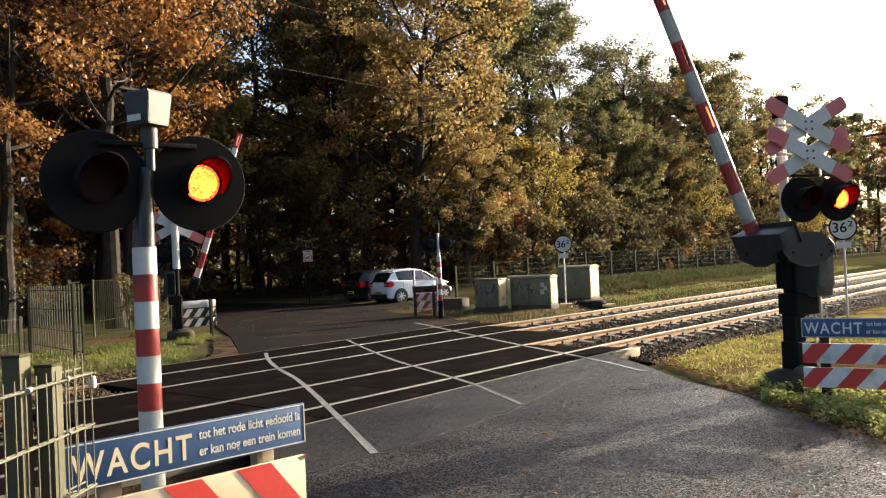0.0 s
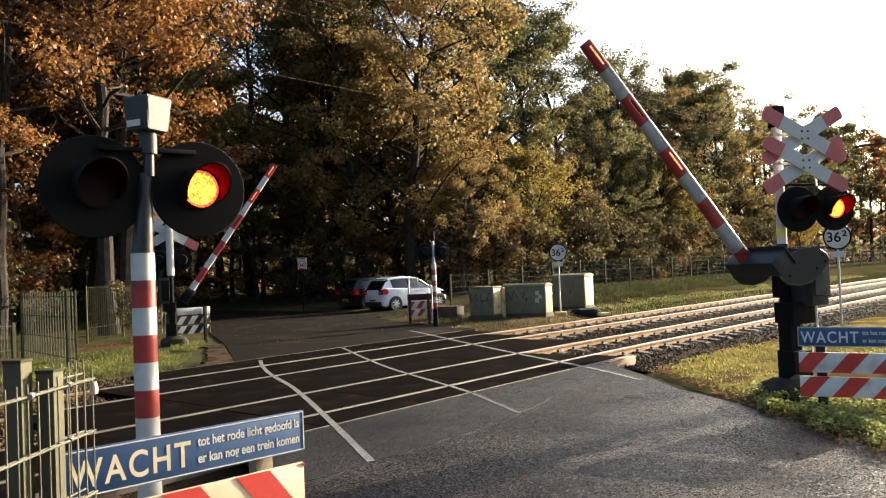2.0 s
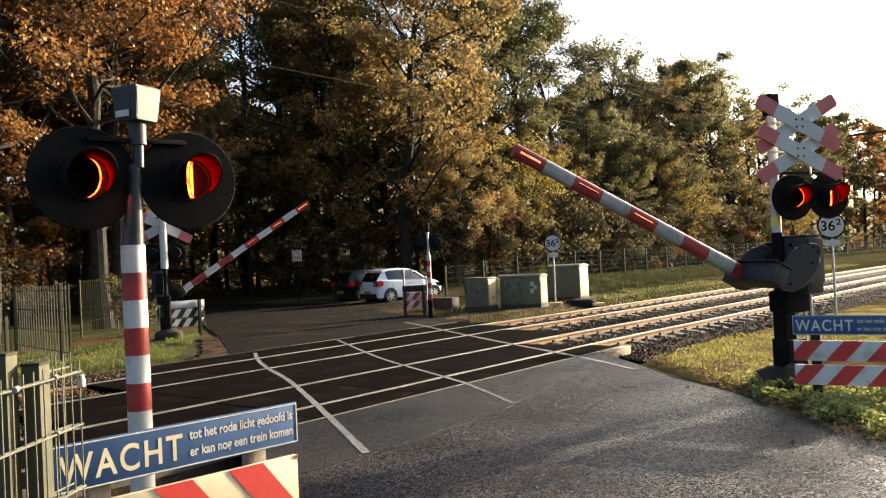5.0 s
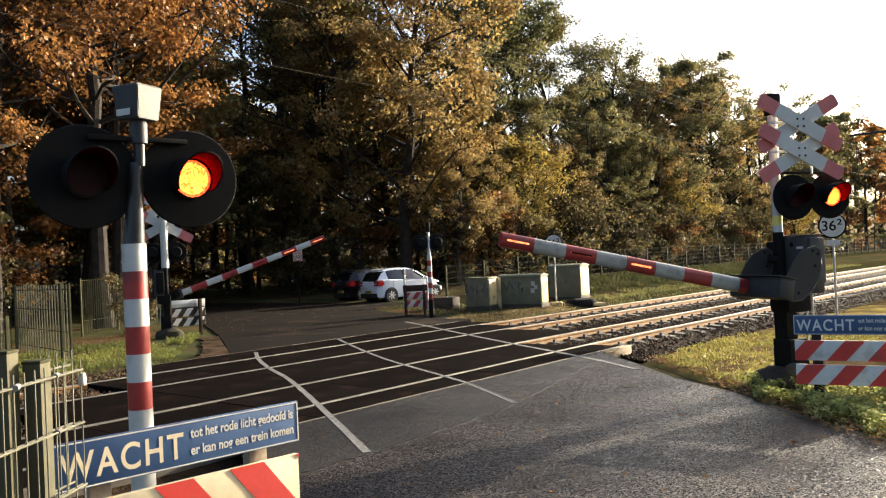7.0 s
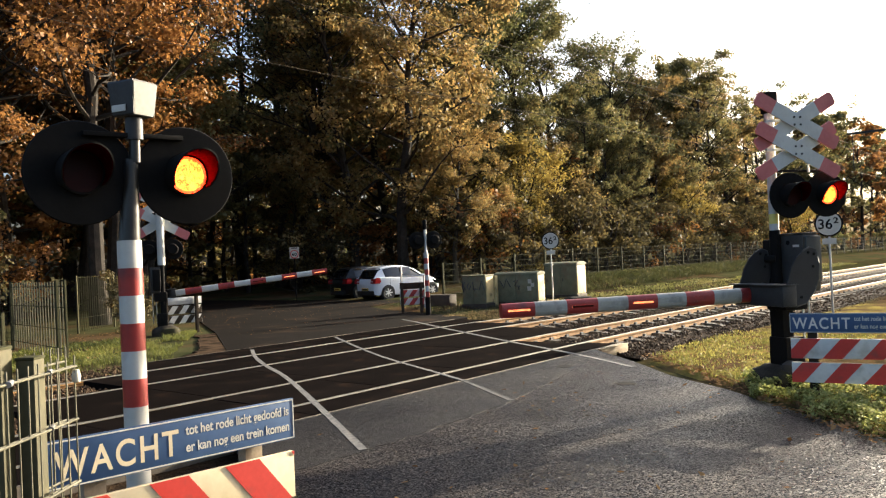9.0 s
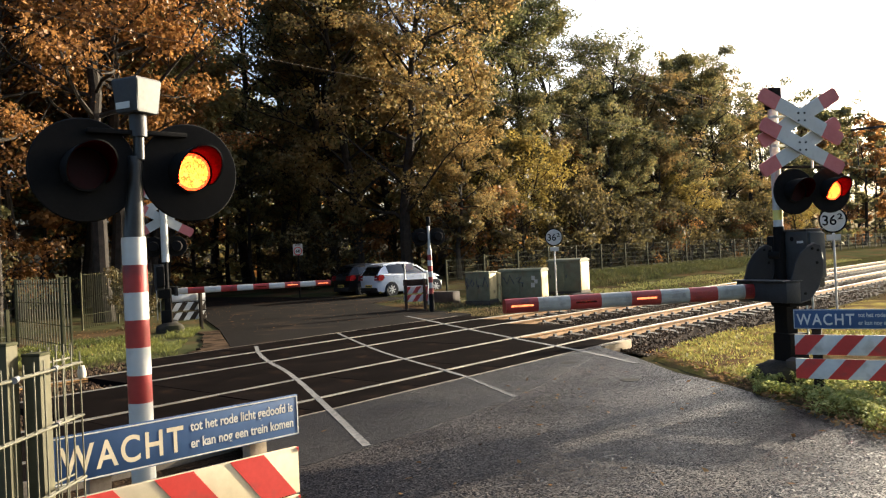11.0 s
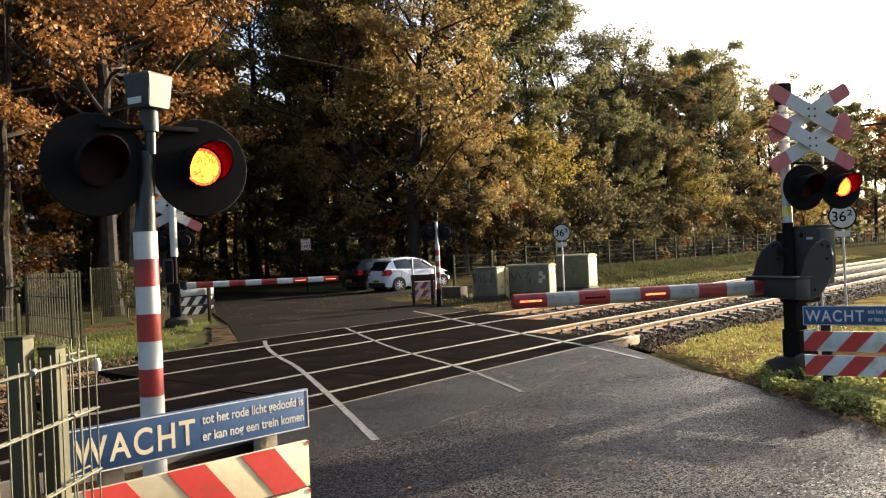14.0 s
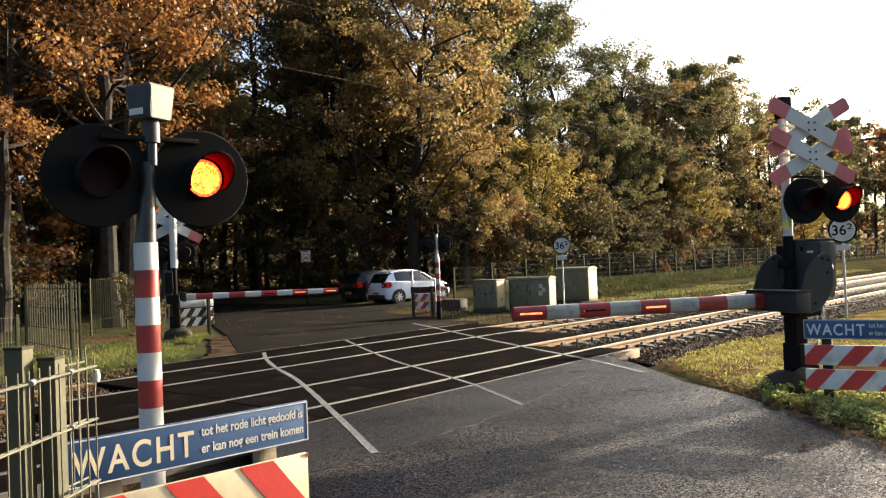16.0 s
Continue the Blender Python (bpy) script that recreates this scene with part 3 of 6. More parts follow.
def make_markings():
    for pts, w in (([(5.02, 5.21), (5.99, 6.78), (7.09, 8.59), (7.85, 9.91), (8.48, 11.16), (9.2, 12.4), (9.95, 13.5)], 0.08),
                   ([(8.55, 6.84), (8.95, 7.63), (10.03, 9.8), (11.14, 11.68), (12.41, 13.7)], 0.066),
                   ([(10.55, 5.3), (11.52, 6.78), (12.82, 9.09), (14.47, 11.88), (15.9, 14.2), (16.65, 15.5)], 0.09)):
        tagged(strip(pts, w).obj("lane_marking", PAINT, smooth=False), "worn white painted lane line", "road marking", "lane lines over the crossing", "structure")
    tagged(strip([(7.6, 5.38), (8.1, 6.15), (8.53, 6.82)], 0.07).obj("lane_marking", PAINT_WORN, smooth=False), "almost worn away painted lane line", "road marking", "lane lines over the crossing", "structure")
    for x, y in ((10.26, 6.25), (9.23, 4.74)):
        ob = Shape().lathe([(0.13, -0.02), (0.13, 0.003), (0.105, 0.005), (0.02, 0.003)], 18).obj("road_cap", BLACK)
        ob.location = (x, y, 0)
        tagged(ob, "small round black iron cap set in the asphalt", "utility cap", "caps in the road")


def rail_path():
    xs = [-60, -20, 0, 6, 10, 12, 13, 14, 15, 16, 18, 21, 25, 30, 40, 55, 75, 110, 160, 240, 400]
    return [(x, track_shift(x)) for x in xs]


def make_rails():
    foot = [(-0.07, -0.172), (0.07, -0.172), (0.07, -0.158), (0.012, -0.145), (0.012, -0.045), (0.036, -0.035), (0.036, -0.008), (-0.036, -0.008), (-0.036, -0.035), (-0.012, -0.045), (-0.012, -0.145), (-0.07, -0.158)]
    head = [(-0.036, -0.009), (0.036, -0.009), (0.036, 0.001), (0.028, 0.006), (-0.028, 0.006), (-0.036, 0.001)]
    for tr in TRACKS:
        for s in (-0.5, 0.5):
            y = tr + s * GAUGE
            rail = thing("rail", pose(0, y, 0), "rusty steel rail with a polished top", "rail", "rails", "structure")
            Shape().loft([[(x, dy + a, b) for a, b in foot] for x, dy in rail_path()]).obj("web", RAIL, rail, smooth=False)
            Shape().loft([[(x, dy + a, b) for a, b in head] for x, dy in rail_path()]).obj("head", RAIL_TOP, rail, "polished running surface", False)
    sleeper = Shape().loft([[(-w, y, -0.36), (w, y, -0.36), (w * 0.85, y, z), (-w * 0.85, y, z)] for y, z, w in ((-1.27, -0.225, 0.13), (-1.18, -0.19, 0.14), (-0.9, -0.165, 0.145), (-0.55, -0.17, 0.14), (-0.2, -0.215, 0.12), (0.2, -0.215, 0.12), (0.55, -0.17, 0.14), (0.9, -0.165, 0.145), (1.18, -0.19, 0.14), (1.27, -0.225, 0.13))])
    me = sleeper.mesh("sleeper", SLEEPER, False)
    clip = Shape()
    for s in (-1, 1):
        for k in (-0.1, 0.1):
            clip.box((0, s * 0.75 + k, -0.145), (0.09, 0.05, 0.05))
    clip_me = clip.mesh("rail_clip", DARK_STEEL)
    for tr, first in zip(TRACKS, (13.6, 16.9)):
        for i in range(70):
            x = first + 0.6 * i
            ob = new("sleeper", me)
            ob.location = (x, tr + track_shift(x), 0.056 + random.uniform(-0.006, 0.006))
            tagged(ob, "grey concrete sleeper bedded in ballast", "sleeper", "sleepers", "structure")
            c = new("rail_clip", clip_me)
            c.parent = ob


def make_ballast():
    rings = [(x, 0) for x in (-60, -20, -8, -2, 1.5, 3.0, 4.5, 6.0, 7.2)]
    right = [(12.9 + 0.5 * i, track_shift(12.9 + 0.5 * i)) for i in range(70)] + [(x, track_shift(x)) for x in (55, 75, 110, 160, 240, 400)]
    for rows in (rings, right):
        prof = [(5.9, -0.40), (6.2, -0.32), (6.9, -0.215), (7.6, -0.185), (8.33, -0.2), (9.1, -0.185), (9.7, -0.2), (10.6, -0.2), (11.2, -0.185), (11.93, -0.2), (12.7, -0.185), (13.4, -0.24), (14.2, -0.36), (14.5, -0.42)]
        fine = []
        for (a, za), (b, zb) in zip(prof, prof[1:]):
            fine += [(a + (b - a) * k / 4, za + (zb - za) * k / 4) for k in range(4)]
        fine.append(prof[-1])
        loft = [[(x, y + dy, z + 0.05 + random.uniform(-0.02, 0.02)) for y, z in fine] for x, dy in rows]
        ob = Shape().loft(loft, cap=False, closed=False).obj("ballast", BALLAST, smooth=False)
        tagged(ob, "grey brown crushed stone ballast bed", "ballast", kind="structure")
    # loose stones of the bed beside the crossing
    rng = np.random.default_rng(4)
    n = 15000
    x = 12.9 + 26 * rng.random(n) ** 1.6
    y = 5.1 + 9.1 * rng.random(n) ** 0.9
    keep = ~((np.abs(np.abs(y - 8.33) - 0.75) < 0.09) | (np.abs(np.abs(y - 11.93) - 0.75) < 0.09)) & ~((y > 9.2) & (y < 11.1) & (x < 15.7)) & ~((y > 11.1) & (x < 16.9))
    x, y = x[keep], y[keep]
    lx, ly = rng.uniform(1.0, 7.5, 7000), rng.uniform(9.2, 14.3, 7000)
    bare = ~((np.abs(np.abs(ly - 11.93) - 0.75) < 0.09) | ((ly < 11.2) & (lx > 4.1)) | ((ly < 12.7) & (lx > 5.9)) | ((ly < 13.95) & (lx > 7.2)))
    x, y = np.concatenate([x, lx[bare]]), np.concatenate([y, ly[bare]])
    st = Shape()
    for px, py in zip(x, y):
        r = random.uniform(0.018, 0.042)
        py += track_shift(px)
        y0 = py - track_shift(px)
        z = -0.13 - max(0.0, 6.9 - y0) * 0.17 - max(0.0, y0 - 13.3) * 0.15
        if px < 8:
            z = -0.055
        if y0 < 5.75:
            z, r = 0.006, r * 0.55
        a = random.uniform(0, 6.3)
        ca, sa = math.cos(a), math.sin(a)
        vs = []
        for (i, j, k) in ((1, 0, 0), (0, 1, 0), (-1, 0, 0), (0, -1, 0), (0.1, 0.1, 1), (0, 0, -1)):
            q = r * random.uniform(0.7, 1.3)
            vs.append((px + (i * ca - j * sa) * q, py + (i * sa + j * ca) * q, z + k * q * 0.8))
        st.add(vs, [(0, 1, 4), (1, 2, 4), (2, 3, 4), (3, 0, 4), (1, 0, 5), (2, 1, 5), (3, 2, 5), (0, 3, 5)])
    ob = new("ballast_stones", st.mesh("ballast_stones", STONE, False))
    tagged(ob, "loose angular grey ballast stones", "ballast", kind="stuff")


make_ground()
make_road()
make_verge()
make_bank()
make_crossing()
make_markings()
make_rails()
make_ballast()


# ---- crossing furniture ----
def lamp_pair(root, z, gap, face, yaw=0.0, hood=0.22, size=0.29, cx=0.0):
    """Two black round heads with hooded lenses; returns the two lens inserts. face: +1 looks along local +y."""
    inserts = []
    for s in (-1, 1):
        base = pose(cx + s * gap / 2, 0, z) @ pose(0, 0, 0, 0, 0, yaw) @ pose(0, 0, 0, -90 * face)
        board = Shape().lathe([(size - 0.007, -0.012), (size, 0.0), (size - 0.007, 0.012), (0.12, 0.014)], 40, base).obj("backing_disc", BLACK, root)
        Shape().lathe([(0.125, -0.16), (0.14, -0.14), (0.15, -0.02), (0.15, 0.0)], 24, base).obj("lamp_housing", BLACK, board)
        rim = Shape()
        outer, inner = [], []
        for k in range(25):
            a = radians(-35 + 250 * k / 24)
            d = hood * (0.35 + 0.65 * math.sin(max(0.0, min(math.pi, (a + 0.61) / 4.36 * math.pi)))) + 0.02
            for r, lst in ((0.142, outer), (0.134, inner)):
                lst.append((r * math.cos(a), -face * r * math.sin(a) * -1, d))
        up = -1 if face > 0 else 1
        rings = [[(0.142 * math.cos(radians(-35 + 250 * k / 24)), up * 0.142 * math.sin(radians(-35 + 250 * k / 24)), 0.0),
                  (outer[k][0], up * 0.142 * math.sin(radians(-35 + 250 * k / 24)), outer[k][2]),
                  (inner[k][0], up * 0.134 * math.sin(radians(-35 + 250 * k / 24)), inner[k][2]),
                  (0.134 * math.cos(radians(-35 + 250 * k / 24)), up * 0.134 * math.sin(radians(-35 + 250 * k / 24)), 0.0)] for k in range(25)]
        rim.loft(rings, base).obj("hood", BLACK, board)
        lining = Shape().loft([[(p[0] * q / 0.134, p[1] * q / 0.134, d) for q, d in ((0.1335, 0.045), (0.1335, r[2][2] - 0.004), (0.1305, r[2][2] - 0.004), (0.1305, 0.045))] for r in rings for p in (r[2],)], base)
        lining.obj("hood_lining", HOOD_RED, board, "red inner lining of the hood")
        Shape().loft([[(r * math.cos(6.2832 * j / 32), r * math.sin(6.2832 * j / 32), z) for j in range(32)] for r, z in ((0.1335, 0.012), (0.1335, 0.05), (0.1195, 0.05), (0.1195, 0.012))], base).obj("lens_ring", BLACK, board)
        # the lens insert has a glowing face and a dark face and turns on its upright axis
        ins = Shape().cyl((0, 0, 0), (0, 0.012, 0), 0.118, n=32).obj("lens_insert", LAMP_LIT, root, "round glowing red lens")
        Shape().lathe([(0.117, 0.0), (0.117, 0.003), (0.104, 0.003), (0.104, 0.0)], 32, pose(0, 0.0125, 0, -90), False).obj("lens_rim", LENS_RIM, ins, "deep red rim of the lens")
        Shape().cyl((0, -0.012, 0), (0, -0.0005, 0), 0.1192, n=32).obj("lens_back", LAMP_DARK, ins, "unlit dark red lens face")
        inserts.append((ins, pose(cx + s * gap / 2, 0, z) @ pose(0, 0, 0, 0, 0, yaw) @ pose(0, face * 0.03, 0, 0, 0, 0 if face > 0 else 180)))
    return inserts


def banded_pole(root, r, z0, z1, first, band, colours=(WHITE, RED)):
    """Red and white bands as separate sleeves on the pole, from the top down."""
    z, i = z1, 0
    while z > z0 + 0.01:
        lo = max(z0, z - band)
        Shape().cyl((0, 0, lo), (0, 0, z), r, n=32).obj("band", colours[i % 2], root)
        z, i = lo, i + 1


def light_pole(m, label, plain=False):
    """Signal pole without a boom: banded lower part, two lamps, bell box on top."""
    root = thing("signal_pole", m, label, "crossing signal", "signal poles")
    banded_pole(root, 0.072, 0.54 if plain else 0.0, 1.90, 0, 0.1695)
    if plain:
        Shape().cyl((0, 0, -0.05), (0, 0, 0.54), 0.08, n=24).obj("foot_sleeve", BLACK, root, "black foot sleeve")
    if plain:
        Shape().tube([(0, 0, 1.88), (0, 0, 2.4), (0, 0, 2.62)], [0.05, 0.044, 0.042], 24).obj("upper_pole", GALV, root, "pale upper pole")
        Shape().tube([(0, 0, 2.6), (0, 0, 2.66), (0, 0, 2.86), (0, 0, 2.9)], [0.05, 0.066, 0.066, 0.045], 20).obj("pole_cap", BLACK, root, "black cap on the pole")
        Shape().box((0, 0.06, 2.3), (0.5, 0.04, 0.04), b=0.008).obj("cross_arm", BLACK, root)
        return root
    Shape().tube([(0.0, 0.0, 1.88), (-0.012, 0.008, 2.1), (-0.026, 0.017, 2.40)], [0.067, 0.055, 0.042], 28).obj("upper_pole", POLE_DARK, root, "dark tapering upper pole")
    Shape().cyl((-0.045, 0.03, 2.38), (-0.048, 0.032, 2.52), 0.034, n=24).obj("collar", POLE_DARK, root)
    Shape().box((-0.045, 0.03, 2.545), (0.6, 0.05, 0.03), b=0.008).obj("cross_arm", BLACK, root)
    Shape().cyl((-0.048, 0.032, 2.52), (-0.048, 0.032, 2.66), 0.052, n=24).obj("bell_neck", DARK_STEEL, root)
    return root


def plank_hoarding(m, label, length, sign_len, stripe_shift=0.0, slant=1, coat=PLANK_WHITE, timber=None, tall=0.245, levels=(0.545, 0.285)):
    """Blue WACHT board over two red and white striped planks on two posts. Local x runs along the boards, readable face looks to -y."""
    root = thing("warning_hoarding", m, label, "warning sign", "hoardings beside the crossing")
    for x in (0.22, length - 0.22):
        Shape().box((x, 0.06, 0.42), (0.10, 0.08, 0.90), b=0.006).obj("post", timber or WOOD, root, "weathered wooden post")
    half = tall / 2
    for z in levels:
        plank = Shape().box((length / 2, 0, z), (length, 0.03, tall), b=0.004).obj("plank", coat, root, "white plank with slanting red bars")
        k = -2
        while k * 0.39 < length + 0.3:
            x0 = k * 0.39 + stripe_shift
            poly = [(x0, -half * slant), (x0 + 0.195, -half * slant), (x0 + 0.385, half * slant), (x0 + 0.19, half * slant)]
            clip = []
            for i in range(4):
                (ax, az), (bx, bz) = poly[i], poly[(i + 1) % 4]
                seg = [(ax, az)]
                for lim in ((0.0, length) if ax < bx else (length, 0.0)):
                    if (ax - lim) * (bx - lim) < 0:
                        t = (lim - ax) / (bx - ax)
                        seg.append((lim, az + (bz - az) * t))
                clip += [p for p in seg if -1e-6 <= p[0] <= length + 1e-6]
            if len(clip) >= 3:
                Shape().prism([(x, z + zz) for x, zz in clip], -0.019, -0.0155).obj("red_bar", RED_BRIGHT, plank, smooth=False)
            k += 1
    board = Shape().box((sign_len / 2, -0.02, 0.845), (sign_len, 0.02, 0.215), b=0.003).obj("sign_board", BLUE, root, "blue enamel board with white lettering")
    edge = Shape()
    for z in (0.845 - 0.1, 0.845 + 0.1):
        edge.box((sign_len / 2, -0.0312, z), (sign_len - 0.012, 0.002, 0.006))
    for x in (0.006, sign_len - 0.006):
        edge.box((x, -0.0312, 0.845), (0.006, 0.002, 0.2))
    edge.obj("sign_border", LETTER, board, "thin white border line", False)
    flat = lambda x, z: pose(x, -0.0313, z, 90, 0, 0)
    text_part("WACHT", 0.172, coat, board, flat(0.03, 0.783), sign_len * 0.455, bold=0.0026, spacing=1.18)
    text_part("tot het rode licht gedoofd is", 0.066, LETTER, board, flat(sign_len * 0.508, 0.868), sign_len * 0.465, bold=0.0013)
    text_part("er kan nog een trein komen", 0.066, LETTER, board, flat(sign_len * 0.508, 0.786), sign_len * 0.465, bold=0.0013)
    return root


def saltire(machine, x, y, z, yaw, k=1.0):
    """Two stacked crosses for a double track, on a bracket beside the mast; arms are separate boards."""
    root = new("cross_bracket")
    root.parent = machine
    root.matrix_basis = pose(x, y, 0, 0, 0, yaw)
    for zz in (z, z - 0.35 * k):
        for s in (-1, 1):
            m = pose(0, 0.012 + 0.02 * (s + 1), zz, 0, -s * 29, 0)
            arm = Shape().prism([(k * a, k * b) for a, b in ((-0.34, -0.085), (0.34, -0.085), (0.34, 0.085), (-0.34, 0.085))], -0.012, 0.012, m).obj("cross_board", WHITE, root, "white cross board with red ends", False)
            for e in (-1, 1):
                Shape().prism([(k * e * a, k * b) for a, b in ((0.34, -0.085), (0.57, -0.085), (0.595, -0.05), (0.595, 0.05), (0.57, 0.085), (0.34, 0.085))], -0.0125, 0.0125, m).obj("red_end", RED_FADED, arm, "faded red end", False)
            for i in (-0.04, 0.04):
                for j in (-0.045, 0.045):
                    if s > 0:
                        Shape().cyl((i, 0.05, zz + j), (i, 0.072, zz + j), 0.013, n=8).obj("bolt", DARK_STEEL, arm)
    for zz in (z + 0.02, z - 0.33):
        Shape().box((0.17, -0.02, zz), (0.40, 0.03, 0.03)).obj("bracket_bar", GALV, root, smooth=False)
    return root


def barrier_machine(m, label, thick=0.056, head=True):
    """Half barrier: base, column, drive box, mast with crosses and lamps. Local +x is the way the closed boom points, +y faces the traffic."""
    root = thing("barrier_machine", m, label, "level crossing barrier", "barrier machines")
    foot = []
    for k, z in ((1.0, -0.12), (1.02, 0.08), (0.9, 0.16), (0.62, 0.21), (0.5, 0.24)):
        foot.append([(k * (0.36 + 0.05 * noise.noise((j, z * 9, 4))) * math.copysign(abs(math.cos(j * 0.3927)) ** 0.6, math.cos(j * 0.3927)) + 0.04, 0.05 + k * (0.36 + 0.06 * noise.noise((j, z * 9, 8))) * math.copysign(abs(math.sin(j * 0.3927)) ** 0.6, math.sin(j * 0.3927)), z + 0.015 * noise.noise((j * 1.7, z * 5, 1))) for j in range(16)])
    Shape().loft(foot).obj("foundation", FOOT, root, "dark soiled concrete foot")
    Shape().box((-0.03, 0.05, 0.36), (0.27, 0.30, 0.42), b=0.02).obj("column_base", BLACK, root, "black steel column base")
    Shape().box((0.01, 0.03, 0.76), (0.155, 0.22, 0.50), b=0.015).obj("column", BLACK, root, "black steel column")
    Shape().box((0.18, 0.25, 0.27), (0.16, 0.2, 0.14), pose(0, 0, 0, 0, 12, 20), b=0.03).obj("foot_bracket", DARK_STEEL, root)
    for x in (-0.17, -0.26):
        Shape().cyl((x, 0.19, 0.3), (x, 0.19, 1.12), 0.013, n=10).obj("conduit", GALV, root, "bright steel conduit")
    Shape().box((-0.175, 0.12, 1.455), (0.25, 0.50, 0.69), b=0.035).obj("drive_box", DARK_STEEL, root, "dark grey drive housing")
    Shape().box((-0.175, 0.12, 1.806), (0.27, 0.52, 0.016), b=0.006).obj("lid", DARK_STEEL, root)
    Shape().box((-0.18, 0.385, 1.50), (0.22, 0.04, 0.54), b=0.018).obj("side_cover", COVER_GREY, root, "grey green side cover")
    Shape().box((-0.14, -0.22, 1.47), (0.2, 0.18, 0.56), b=0.03).obj("rear_housing", BLACK, root, "black rear housing")
    Shape().box((-0.06, 0.05, 1.02), (0.34, 0.34, 0.26), b=0.04).obj("gear_case", BLACK, root, "black gear case under the drive")
    Shape().box((-0.048, 0.26, 1.66), (0.004, 0.10, 0.028)).obj("label_plate", LETTER, root, "small pale plate", False)
    Shape().cyl((-0.055, 0.13, 1.7), (-0.043, 0.13, 1.7), 0.028, n=14).obj("lock", BLACK, root)
    Shape().cyl((0, -0.03, 0.8), (0, -0.03, 1.86), 0.065, n=24).obj("mast_foot", BLACK, root)
    Shape().cyl((0, -0.03, 1.86), (0, -0.03, 3.34), thick, n=28).obj("mast", WHITE, root, "white painted mast")
    if head:
        Shape().box((0.0, -0.02, 3.42), (0.14, 0.15, 0.26), b=0.012).obj("bell_box", BLACK, root, "black box on the mast head")
    return root


def boom_arm(parent, reach, label, band, lamps, face=1, fork=True, pale=None):
    """The turning part: cradle with counterweight plates, and the boom with its red and white bands. Local x along the boom, pivot at the origin."""
    arm = new("arm")
    arm.parent = parent
    tagged(arm, label)
    drop = -0.438
    if not fork:
        Shape().box((0.06, 0.0, drop + 0.02), (0.34, 0.24, 0.24), b=0.03).obj("cradle", BLACK, arm, "dark steel cradle that holds the boom")
    wide = 0.84 if fork else 0.24
    Shape().box((0.47 if fork else 0.17, 0.145 if fork else 0, drop), (0.20, wide, 0.24), b=0.02).obj("cradle_head", DARK_STEEL, arm, "wide dark steel cradle that holds the boom")
    Shape().box((0.49 if fork else 0.19, 0.145 if fork else 0, drop + 0.124), (0.26, wide + 0.04, 0.012), b=0.003).obj("cradle_flange", DARK_STEEL, arm, "thin steel flange along the cradle")
    plate = [(0.52, -0.37), (0.52, -0.545), (0.36, -0.56), (0.24, -0.53), (0.12, -0.41), (0.05, -0.26), (0.035, -0.08), (0.07, 0.07), (0.15, 0.095), (0.25, 0.055), (0.34, -0.01), (0.42, -0.13), (0.46, -0.25)]
    for y, hub in ((-0.25, -0.15), (0.53, 0.30)) if fork else ():
        side = Shape().prism(plate, y, y + 0.02).obj("side_plate", PLASTIC, arm, "curved steel side plate", False)
        for px, pz in ((0.10, 0.02), (0.18, 0.04), (0.12, -0.12), (0.3, -0.46), (0.44, -0.46)):
            Shape().cyl((px, y - 0.008, pz), (px, y + 0.028, pz), 0.016, n=8).obj("bolt", BLACK, side)
        rim = plate[1:10]
        Shape().tube([(x, y + 0.01, z) for x, z in rim], [0.013] * len(rim), 6).obj("rim", DARK_STEEL, side)
        Shape().cyl((0.10, y, -0.03), (0.02, hub, -0.03), 0.045, n=18).obj("pivot_shaft", BLACK, arm)
    prof = []
    for k in range(20):
        a = 2 * math.pi * k / 20
        prof.append((0.055 * math.copysign(abs(math.cos(a)) ** 0.7, math.cos(a)), 0.088 * math.copysign(abs(math.sin(a)) ** 0.75, math.sin(a))))
    x, i = reach, 0
    end = 0.46 if fork else 0.2
    while x > end + 0.01:
        lo = max(end, x - band)
        t0, t1 = 1.0 - 0.12 * (x - end) / (reach - end), 1.0 - 0.12 * (lo - end) / (reach - end)
        b = Shape().loft([[(x, p * t0, drop + q * t0) for p, q in prof], [(lo, p * t1, drop + q * t1) for p, q in prof]]).obj("band", RED if i % 2 == 0 else pale, arm)
        for q in (0.026, -0.026):
            for y in (-1, 1):
                Shape().box(((x + lo) / 2, y * 0.0545 * t0, drop + q), (x - lo, 0.006, 0.005)).obj("ridge", RED if i % 2 == 0 else pale, b, smooth=False)
        if i in (0, 2, 4):
            size = ((x - lo) * 0.66, 0.006, 0.02)
            if i == 0:
                Shape().box(((x + lo) / 2, face * 0.0575 * t0, drop), size).obj("boom_lamp", BOOM_LIT, b, "glowing orange strip lamp", False)
            else:
                ins = Shape().box((0, 0.003, 0), size).obj("boom_lamp", BOOM_LIT, arm, "strip lamp, glowing on one face", False)
                Shape().box((0, -0.0031, 0), size).obj("lamp_back", LAMP_DARK, ins, "unlit dark face", False)
                lamps[i] = (ins, pose((x + lo) / 2, face * 0.0575 * t0, drop, 0, 0, 0 if face > 0 else 180))
        x, i = lo, i + 1
    return arm


